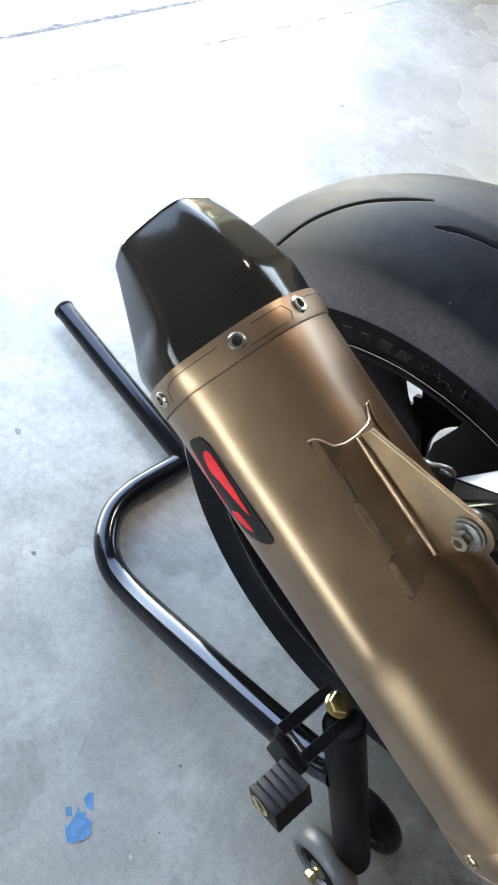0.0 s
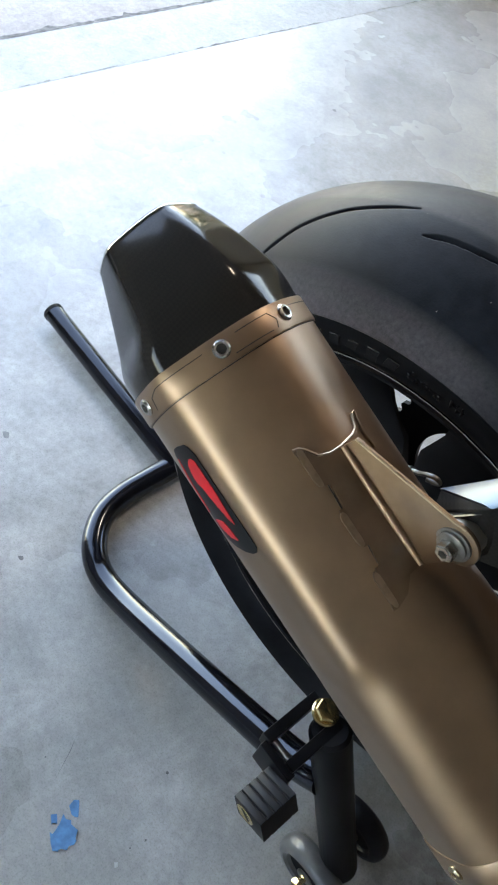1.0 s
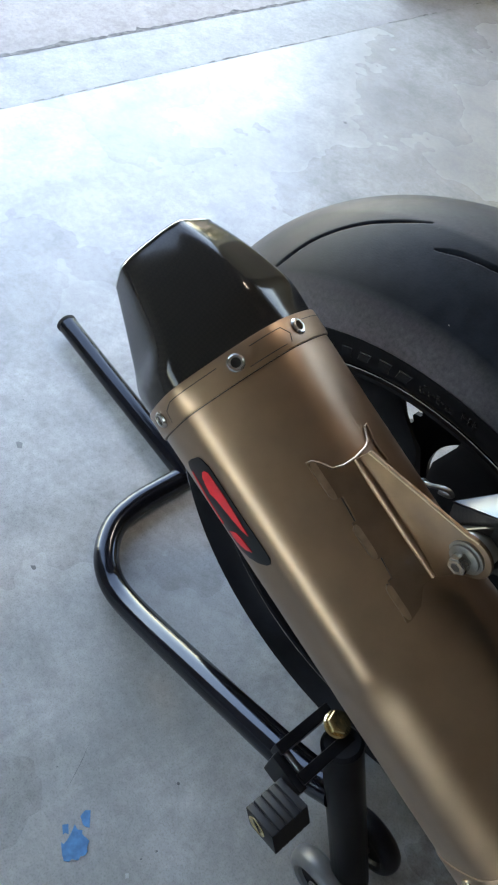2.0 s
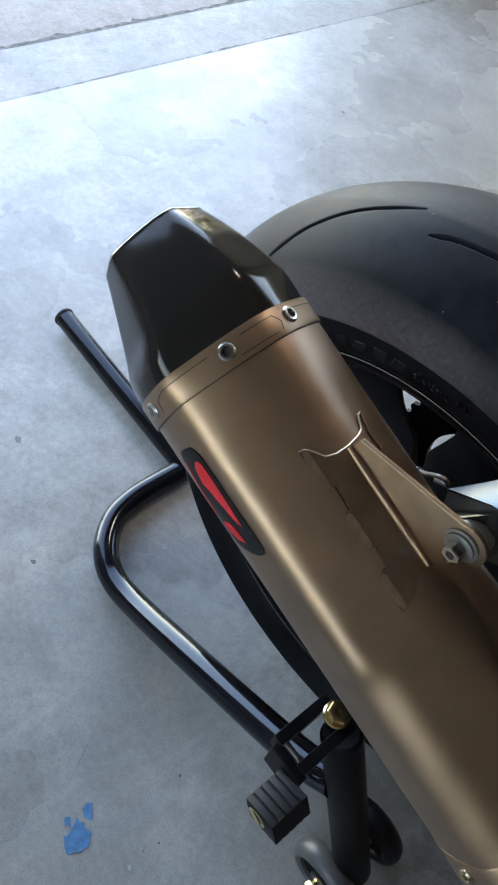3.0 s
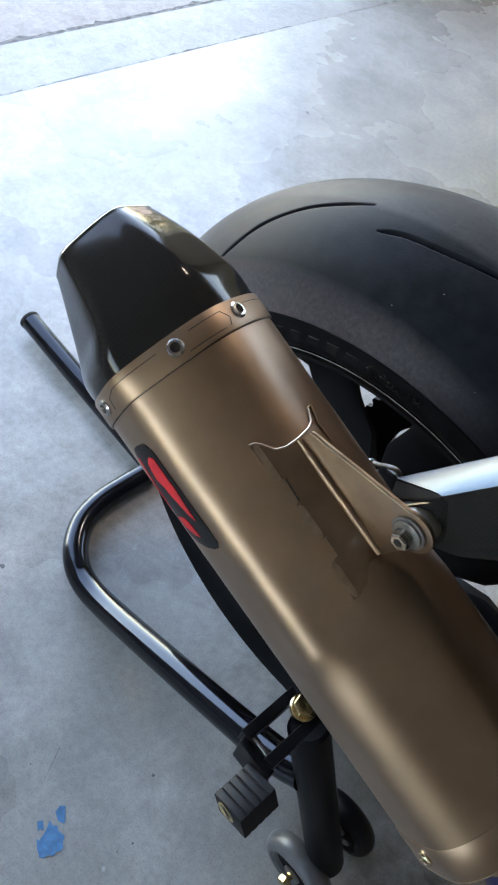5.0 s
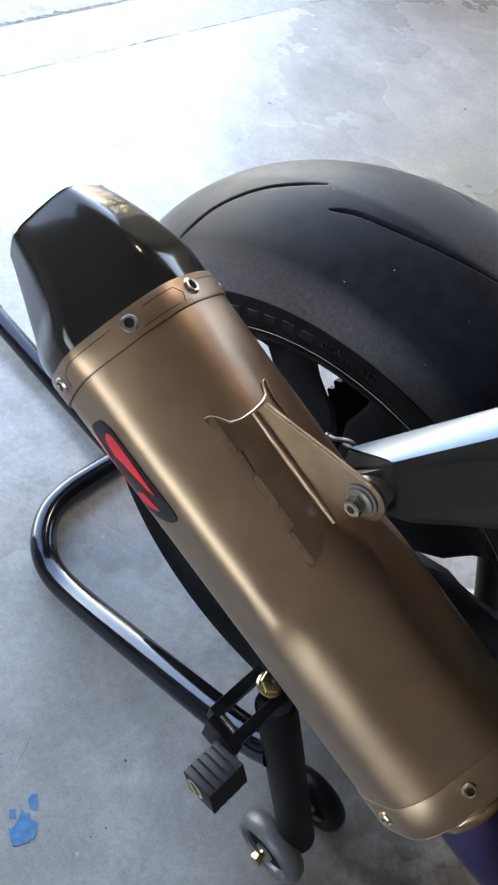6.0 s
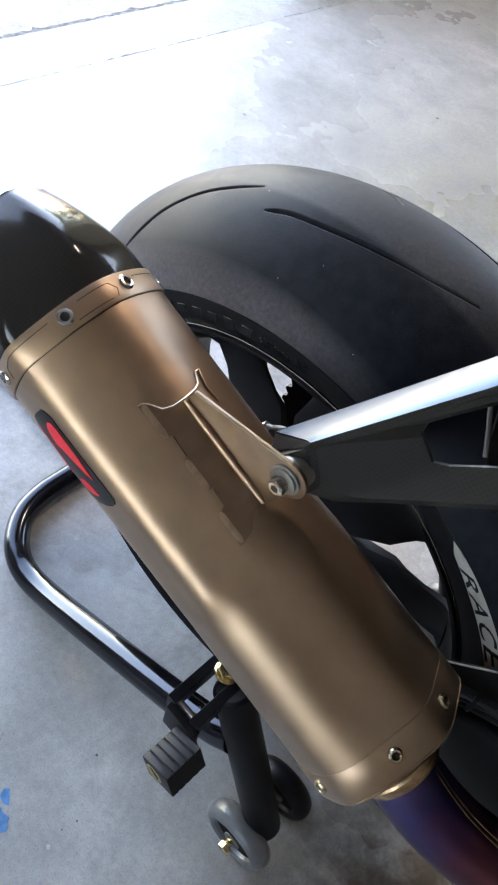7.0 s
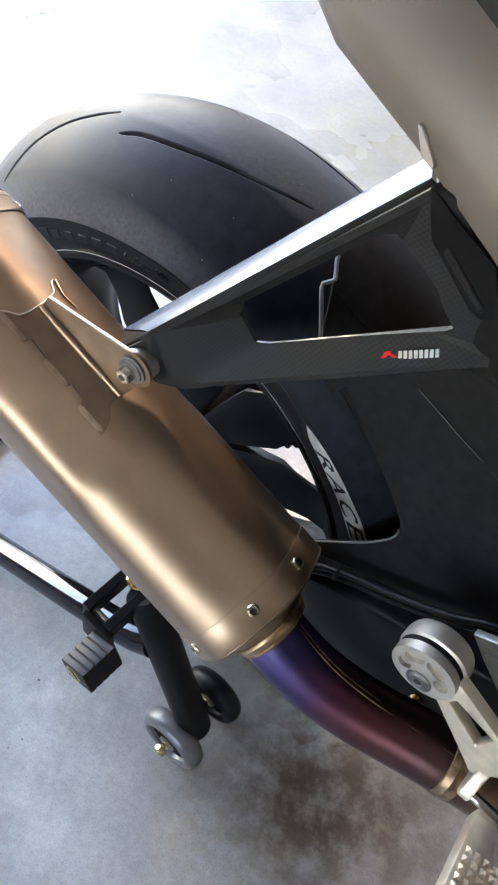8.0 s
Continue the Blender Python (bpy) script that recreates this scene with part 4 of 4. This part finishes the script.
part("hanger_rib", tube([arm(0.2150, 0.7990, 0.000), arm(0.2175, 0.7965, -0.002), arm(0.2440, 0.7690, -0.002), arm(0.2465, 0.7660, 0.000)], [0.0008, 0.0022, 0.0024, 0.0008], 14), CARBON_SATIN, hang, "raised rib in the slot")
# Black plate added behind the arm to keep the gap dark.
part("subframe", slab([(0.222, -0.098, 0.822), (0.240, -0.098, 0.745), (0.30, -0.085, 0.70), (0.6, -0.085, 0.70), (0.6, -0.098, 0.80), (0.3, -0.098, 0.83)], (0, 0.02, 0), 0.002, 2), BLACK_PLASTIC, bike, "black subframe plate added to close the gap under the tail", flat=True)
B0, B1 = Vector((0.0815, -0.1836, 0.6755)), Vector((0.1955, -0.1187, 0.8275))
run = (B1 - B0).normalized()
across = run.cross(Vector((-0.6815, -0.3311, 0.6526))).normalized()
across = across if across.y > 0 else -across
T0, T1 = B0 - run * 0.035 + across * 0.021, B1 - run * 0.004 + across * 0.024
strip = []
for k in range(15):
    u = k / 14
    low, high = B0.lerp(B1, u), T0.lerp(T1, u)
    down = Vector((0.0034, 0.0017, -0.0034))
    strip.append([low + down, low - Vector((0, 0, 0.0012)), low.lerp(high, 0.13) + Vector((0, 0, 0.0004)), low.lerp(high, 0.5) + Vector((0, 0, 0.0006)), low.lerp(high, 0.94) + Vector((0, 0, 0.0006)), high, high + down])
part("hanger_flange", rings(strip), CARBON_SKY, hang, "flat carbon top edge with sky reflection in its colour", angle=40)
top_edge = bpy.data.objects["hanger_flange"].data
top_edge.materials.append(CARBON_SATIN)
# Only the upward facets carry the painted sky; the others stay satin.
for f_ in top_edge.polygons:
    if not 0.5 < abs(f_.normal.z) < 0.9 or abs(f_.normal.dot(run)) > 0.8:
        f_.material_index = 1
under = Vector((0.0008, 0.0004, -0.0012))
part("hanger_end", slab([B0 + under, T0 + under, Vector((0.0580, -0.184, 0.640)), Vector((0.072, -0.182, 0.632)), Vector((0.092, -0.181, 0.632))], run * 0.006 + Vector((0, 0.003, 0)), 0.0008, 2), CARBON_SATIN, hang, flat=True)

def on_arm(x, z, w, h, tilt=0.0):
    """A small flat print on the hanger's lower beam; w along the beam."""
    c = arm(x, z - 0.0025, 0.0026 * beam_depth(x) / 0.0075 - 0.0004)
    u = (arm(0.2369, 0.7453) - arm(0.1415, 0.6857)).normalized()
    v = AN.cross(u).normalized()
    v = v if v.z > 0 else -v
    return slab([c + u * (a_ * w / 2 + b_ * tilt) + v * b_ * h / 2 for a_, b_ in ((-1, -1), (1, -1), (1, 1), (-1, 1))], -AN * 0.0003)


part("maker_mark", on_arm(0.2105, 0.7150, 0.0032, 0.0068, 0.003), RED, hang, "small red mark")
part("maker_mark", on_arm(0.2140, 0.7172, 0.0026, 0.0060, -0.003), RED, hang, "small red mark")
for k in range(8):
    part("maker_bar", on_arm(0.2178 + 0.00245 * k, 0.7196 + 0.00153 * k, 0.0021, 0.0062, 0.0006), DECAL_WHITE, hang)

# ---- tail and seat ----
def tail_loop(x, zb, half, top, zt):
    pts = []
    for v, zz in ((0.80, 0.0), (0.97, 0.008), (1.0, 0.02), (0.98, 0.04), (0.9, 0.07), (0.7, 0.1), (0.4, 0.115), (0, 0.12)):
        pts.append((v * half, zb + zz * zt / 0.12))
    return [Vector((x, -y, z)) for y, z in pts] + [Vector((x, y, z)) for y, z in reversed(pts[:-1])]


tl = [tail_loop(x, zb, h, 0, zt) for x, zb, h, zt in ((0.02, 0.893, 0.06, 0.06), (0.06, 0.874, 0.085, 0.08), (0.120, 0.8465, 0.1105, 0.087), (0.184, 0.8260, 0.1185, 0.089), (0.244, 0.7985, 0.123, 0.108), (0.344, 0.761, 0.133, 0.144), (0.5, 0.74, 0.15, 0.15), (0.6, 0.74, 0.15, 0.15))]
tail = part("tail_fairing", rings(tl), PAINT_GREY, bike, "warm grey painted tail fairing", angle=50)

# Added strip; its pale colour is the light caught by the panel gap.
part("tail_lit_edge", slab([(0.1799, -0.1205, 0.8462), (0.1825, -0.1205, 0.8458), (0.1947, -0.1205, 0.8334), (0.1951, -0.1205, 0.8302), (0.187, -0.1205, 0.8337)], (0.0, 0.004, 0.0), 0.0004, 1), LIT_EDGE, tail, "pale strip painting the lit edge of the fairing seam", flat=True)

st = []
for x, zb, hw in ((0.11, 0.950, 0.062), (0.16, 0.938, 0.088), (0.20, 0.926, 0.094), (0.30, 0.900, 0.103), (0.55, 0.885, 0.12)):
    st.append([Vector((x, hw * c, zb + h)) for c, h in ((-1.03, -0.06), (-1.05, -0.045), (-1.04, -0.02), (-0.9, 0.0), (-0.5, 0.012), (0, 0.014), (0.5, 0.012), (0.9, 0.0), (1.04, -0.02), (1.05, -0.045), (1.03, -0.06))])
part("seat", rings(st), SEAT_BLACK, bike, "black seat cover")

# ---- footrest ----
FH = Vector((0.3437, -0.190, 0.5805))
FN = Vector((0.0, -1.0, 0.0))
R0 = 0.0222
foot = part("footrest_hub", lathe(FH, FN, [(-0.028, R0 * 0.85), (-0.0265, R0 * 0.97), (-0.024, R0 * 1.04), (-0.0205, R0 * 1.08), (-0.0125, R0 * 1.09), (-0.0115, R0 * 1.06), (-0.0105, R0 * 0.97), (-0.0075, R0 * 0.97), (-0.0065, R0 * 1.03), (-0.0032, R0 * 1.03), (-0.0032, 0.0005)], 56, caps=False), ALU, bike, "round machined aluminium footrest hub")
part("hub_ring", lathe(FH, FN, [(-0.0106, R0 * 0.985), (-0.0106, R0 * 1.02), (-0.0074, R0 * 1.02), (-0.0074, R0 * 0.985)], 48, caps=False), BLACK_PLASTIC, foot, "black rubber ring")
def kidney(mid, half, rad, wide):
    """A bean-shaped cut-out round the hub's middle; angles in degrees."""
    pts = []
    for k in range(9):
        a_ = radians(mid - half + 2 * half * k / 8)
        pts.append((rad + wide, a_))
    for k in range(1, 6):
        b_ = math.pi * k / 6
        pts.append((rad + wide * math.cos(b_), radians(mid + half) + wide * math.sin(b_) / rad))
    for k in range(9):
        pts.append((rad - wide, radians(mid + half - 2 * half * k / 8)))
    for k in range(1, 6):
        b_ = math.pi * k / 6
        pts.append((rad - wide * math.cos(b_), radians(mid - half) - wide * math.sin(b_) / rad))
    return [FH + Vector((r * math.cos(a_), 0, r * math.sin(a_))) for r, a_ in pts]


face = [FH + Vector((R0 * 1.02 * math.cos(radians(6 * k)), 0, R0 * 1.02 * math.sin(radians(6 * k)))) for k in range(60)]
part("hub_face", slab(face, (0, 0.0034, 0), 0.0008, 2, [kidney(m_, h_, 0.0130, 0.0048) for m_, h_ in ((200, 3), (138, 12), (66, 14), (6, 5))]), ALU, foot, "hub face with recessed pockets", flat=True)
hb = part("hub_bolt", lathe(FH + Vector((0.0017, 0.0, -0.0108)), FN, [(0, 0.0092), (0.0010, 0.0092), (0.0014, 0.0082), (0.0006, 0.0066), (0.0016, 0.0060), (0.0018, 0.0034), (0.0006, 0.0030)], 28), BOLT_DARK, foot, "dark steel hub bolt")
part("bolt_socket", lathe(FH + Vector((0.0017, -0.0008, -0.0108)), FN, [(0, 0.0030), (0.0004, 0.0030)], 6), HOLE_SHADE, hb)
YB = -0.1855
# Dull steel darkens the heel plate to paint its shade.
part("heel_plate", slab([(0.3520, -0.158, 0.6035), (0.3660, -0.158, 0.6125), (0.42, -0.158, 0.61), (0.42, -0.158, 0.565), (0.389, -0.158, 0.568), (0.368, -0.158, 0.587)], (0, 0.006, 0), 0.001, 2), WASHER, foot, "satin heel plate with its shade in the dull colour", flat=True)
part("footrest_bracket", slab([(x, YB, z) for x, z in ((0.352, 0.570), (0.3607, 0.557), (0.3850, 0.5335), (0.4075, 0.5115), (0.4105, 0.5075), (0.4155, 0.5085), (0.4172, 0.5128), (0.428, 0.5352), (0.445, 0.545), (0.445, 0.556), (0.4157, 0.5635), (0.4028, 0.5712), (0.3719, 0.5877), (0.362, 0.592))], (0, 0.010, 0), 0.0018, 2,
    [[(x, YB, z) for x, z in ((0.3684, 0.5638), (0.4000, 0.5422), (0.4029, 0.5639), (0.3710, 0.5726))]]), ALU_CAST, foot, "forked machined aluminium bracket")
for x0_ in (0.4140, 0.4490):
    part("peg_tine", slab([(x0_, y, z) for y, z in ((-0.177, 0.524), (-0.177, 0.4985), (-0.193, 0.4945), (-0.1970, 0.4955), (-0.2000, 0.4990), (-0.2000, 0.5040), (-0.1970, 0.5080), (-0.191, 0.5125), (-0.1865, 0.5190))], (0.0085, 0, 0), 0.0020, 3), ALU_CAST, foot, "tine that holds the footpeg")
PEG = Matrix.Translation((0.4400, -0.207, 0.4990)) @ pose(0, 0, 0, 1, 0, 6)
peg = part("footpeg", block(-0.0115, 0.0165, -0.110, 0.004, -0.007, 0.011, 0.003, m=PEG), ALU_CAST, foot, "knurled aluminium footpeg")
part("peg_eye", slab([PEG @ Vector((x, y, -0.006)) for x, y in ((-0.0115, 0.002), (-0.0065, 0.013), (0.0050, 0.014), (0.0085, 0.002))], PEG.to_3x3() @ Vector((0, 0, 0.010)), 0.0015, 2), ALU_CAST, peg)
part("peg_hinge", lathe((0.4160, -0.1945, 0.5025), (1, 0, 0), [(0, 0.0024), (0.0006, 0.0038), (0.034, 0.0038)], 20), STEEL, foot, "hinge pin")
for i in range(15):
    for x in (-0.006, 0.0005, 0.007, 0.0135):
        part("peg_tooth", lathe(PEG @ Vector((x, -0.020 - 0.006 * i, 0.0105)), PEG.to_3x3() @ Vector((0, 0, 1)), [(0, 0.0032), (0.0046, 0.0009)], 4, spin=0.3), ALU_CAST, peg)

# ---- paddock stand ----
stand = thing("paddock_stand", (0.0, 0.0, 0.0), "black tubular steel paddock stand under the rear wheel", "stand")
TR = 0.0185
for sgn in (-1, 1.16):
    part("side_tube", tube(spline([(-0.352, 0.0, TR), (-0.352, sgn * 0.06, TR), (-0.350, sgn * 0.10, TR), (-0.339, sgn * 0.140, TR), (-0.316, sgn * 0.170, TR), (-0.286, sgn * 0.190, TR), (-0.25, sgn * 0.199, TR + 0.003), (-0.2, sgn * 0.2005, 0.040), (-0.1, sgn * 0.200, 0.0945), (0.08, sgn * 0.1965, 0.1950), (0.129, sgn * 0.189, 0.2220)], 8), TR, 24), BLACK_TUBE, stand)
    part("upright", tube([(0.1020, sgn * 0.183, 0.3010), (0.1034, sgn * 0.183, 0.2978), (0.209, sgn * 0.184, 0.068), (0.212, sgn * 0.184, 0.062)], [0.017, 0.0205, 0.0205, 0.017], 24), BLACK_SATIN, stand)
    for yo in (-0.030, 0.046):
        c = Vector((0.196, sgn * (0.178 - yo) if sgn < 0 else 0.178 - yo, 0.05))
        c.y = sgn * 0.178 + (yo if sgn < 0 else -yo)
        # The inner caster gets darker rubber to paint its shade; worn marks the lit one.
        worn = yo < 0
        rr_, zc = (0.93, 0.0470) if worn else (0.88, 0.0445)
        c.z = zc
        w = part("caster_wheel", lathe(c - Vector((0, 0.012, 0)), (0, 1, 0), [(0.006, 0.0310 * rr_), (0.001, 0.0325 * rr_), (-0.0015, 0.0365 * rr_), (-0.0012, 0.042 * rr_), (0.002, 0.0468 * rr_), (0.007, 0.0496 * rr_), (0.012, 0.0505 * rr_), (0.017, 0.0496 * rr_), (0.022, 0.0468 * rr_), (0.0252, 0.042 * rr_), (0.0255, 0.0365 * rr_), (0.023, 0.0325 * rr_), (0.018, 0.0310 * rr_)], 40, caps=False), GREY_RUBBER if worn else RUBBER_PAD, stand, "grey rubber caster wheel" if worn else "rubber caster wheel with its shade in the dark rubber")
        part("wheel_core", lathe(c - Vector((0, 0.005, 0)), (0, 1, 0), [(0, 0.0318 * rr_), (-0.002, 0.030 * rr_), (0.001, 0.014), (0.001, 0.0005)], 32, caps=False), BLACK_PLASTIC, w)
        part("wheel_core", lathe(c + Vector((0, 0.005, 0)), (0, -1, 0), [(0, 0.0318 * rr_), (-0.002, 0.030 * rr_), (0.001, 0.014), (0.001, 0.0005)], 32, caps=False), BLACK_PLASTIC, w)
        part("axle_washer", lathe(c + Vector((0, sgn * 0.010, 0)), (0, sgn, 0), [(0, 0.0115), (0.0016, 0.0115), (0.0022, 0.0105)], 24), WASHER, w, "bright steel washer")
        part("axle_nut", lathe(c + Vector((0, sgn * 0.008, 0)), (0, sgn, 0), [(0, 0.0045), (0.011, 0.0045), (0.011, 0.0082), (0.0165, 0.0082), (0.018, 0.007)], 6), BRASS, w, "zinc-plated axle nut")
    for x in (0.072, 0.103):
        part("arm_bar", block(x - 0.0055, x + 0.0055, min(sgn * 0.172, sgn * 0.236), max(sgn * 0.172, sgn * 0.236), 0.279, 0.304, 0.0012), BLACK_SATIN, stand, flat=True)
    part("arm_plate", block(0.072, 0.112, min(sgn * 0.2335, sgn * 0.2425), max(sgn * 0.2335, sgn * 0.2425), 0.25, 0.298, 0.002), BLACK_SATIN, stand, flat=True)
    part("plate_tongue", tube([(0.099, sgn * 0.238, 0.276), (0.106, sgn * 0.2375, 0.262), (0.121, sgn * 0.237, 0.236), (0.1225, sgn * 0.237, 0.2335)], [0.0072, 0.0065, 0.0052, 0.0025], 14), BLACK_SATIN, stand)
    part("arm_pin", lathe((0.074, sgn * 0.229, 0.2945), (1, 0, 0), [(0, 0.0026), (0.001, 0.0032), (0.027, 0.0032), (0.028, 0.0026)], 14), WASHER, stand, "worn steel cross pin")
    part("bolt_flange", lathe((0.0880, sgn * 0.1775, 0.303), (0, 0, 1), [(0, 0.0128), (0.0022, 0.0132), (0.0034, 0.0115)], 28), BRASS, stand, "round zinc-plated bolt flange")
    part("adjust_bolt", lathe((0.0880, sgn * 0.1775, 0.306), (0, 0, 1), [(0, 0.0112), (0.0055, 0.0112), (0.0070, 0.0098), (0.0074, 0.0060), (0.0068, 0.0010)], 6), BRASS, stand, "zinc-plated hexagon bolt")
    prof = []
    for k in range(5):
        y_ = 0.2435 + 0.0084 * k
        prof += [(y_, 0.0225), (y_ + 0.0066, 0.0225), (y_ + 0.0070, 0.0207), (y_ + 0.0080, 0.0207)]
    prof = prof[:-2] + [(0.2845, 0.0215)]
    low_ = [(y, -z) for y, z in reversed(prof)]
    tip = Matrix.Translation((0.1125, 0, 0.2785)) @ Matrix.Rotation(radians(-26), 4, "Y") @ Matrix.Diagonal((0.86, 1, 0.62, 1))
    pad = part("swingarm_pad", slab([tip @ Vector((-0.021, sgn * y, z)) for y, z in prof + low_], tip.to_3x3() @ Vector((0.042, 0, 0)), 0.0008, 2), RUBBER_PAD, stand, "ribbed black rubber pad", angle=20)
    part("pad_bolt", lathe(tip @ Vector((-0.006, sgn * 0.2835, 0.001)), (0, sgn, 0), [(0, 0.0105), (0.0014, 0.0105), (0.0019, 0.0092), (0.0012, 0.0080), (0.0012, 0.0004)], 28), BRASS, pad, "zinc-plated bolt head")
    part("bolt_slot", block(-0.0070, 0.0070, -0.0003, 0.0003, -0.0008, 0.0008, m=Matrix.Translation(tip @ Vector((-0.006, sgn * 0.2849, 0.001))) @ Matrix.Rotation(radians(35), 4, "Y")), HOLE_SHADE, pad)
part("handle", tube([(-0.345, -0.004, TR + 0.006), (-0.55, -0.002, 0.027), (-0.722, 0.0, 0.032)], 0.0175, 24), BLACK_TUBE, stand)
part("handle_cap", lathe((-0.720, 0.0, 0.032), (-1, 0, 0.03), [(0, 0.0182), (0.006, 0.0182), (0.008, 0.015)], 24), BLACK_PLASTIC, stand)

# ---- things on the floor ----
for outline, words in (([(-0.0227, -0.416), (-0.0191, -0.4144), (-0.0203, -0.4098), (-0.0238, -0.402), (-0.0296, -0.3937), (-0.0230, -0.3945), (-0.0185, -0.3900), (-0.0150, -0.3925), (-0.0044, -0.3894), (0.0008, -0.3960), (0.0038, -0.3965), (0.0055, -0.4012), (0.0030, -0.4060), (0.0052, -0.4100), (-0.0005, -0.4150), (0.0002, -0.4190), (-0.0040, -0.4232), (-0.0120, -0.4210)], "torn scrap of blue masking tape stuck on the concrete"), ([(-0.0379, -0.4057), (-0.0342, -0.3997), (-0.0246, -0.4049), (-0.0285, -0.4075), (-0.0281, -0.4105)], "tiny torn scrap of blue masking tape on the concrete"), ([(-0.0331, -0.3842), (-0.0352, -0.3765), (-0.0312, -0.3714), (-0.0200, -0.3790), (-0.0159, -0.3823), (-0.0190, -0.3850), (-0.0232, -0.3867)], "small torn scrap of blue masking tape on the concrete")):
    tagged(part("tape_scrap", slab([(x, y, 0.0007) for x, y in outline], (0, 0, -0.0006)), TAPE_BLUE), words, "tape", "scraps of blue tape")
scratch = part("floor_scratch", slab([(-0.0969, -0.3343, 0.0006), (-0.0850, -0.3525, 0.0006), (-0.0678, -0.3826, 0.0006), (-0.0842, -0.3520, 0.0006)], (0, 0, -0.0005)), SOIL)
tagged(scratch, "thin dark scratch in the concrete floor", "scratch", kind="stuff")

rng = random.Random(5)
sb = bmesh.new()
for x, y, r in ((-0.3504, -0.2726, 0.006), (-0.5518, -0.1865, 0.010), (0.0076, -0.2704, 0.003), (-1.384, 0.603, 0.008), (-1.05, 1.017, 0.010), (-0.766, 1.553, 0.008), (0.015, -0.50, 0.004)):
    n = 7
    sb.faces.new([sb.verts.new((x + r * rng.uniform(0.5, 1) * math.cos(6.283 * k / n), y + r * 0.7 * rng.uniform(0.5, 1) * math.sin(6.283 * k / n), 0.0008)) for k in range(n)])
for k in range(110):
    x, y = rng.uniform(-1.42, 0.6), rng.uniform(-0.6, 2.0)
    r = rng.uniform(0.0007, 0.0018)
    sb.faces.new([sb.verts.new((x + r * rng.uniform(0.5, 1.3) * math.cos(1.571 * q), y + r * rng.uniform(0.5, 1.3) * math.sin(1.571 * q), 0.0006)) for q in range(4)])
tagged(part("floor_specks", sb, SOIL, smooth=False), "dark specks of dirt on the concrete", "dirt", kind="stuff")
chip = part("paint_chip", slab([(0.0490, -0.3745, 0.001), (0.0535, -0.3770, 0.0012), (0.0550, -0.3735, 0.001), (0.0510, -0.3712, 0.0009)], (0, 0, -0.0009)), DECAL_WHITE)
tagged(chip, "small white chip of paint on the concrete", "chip")
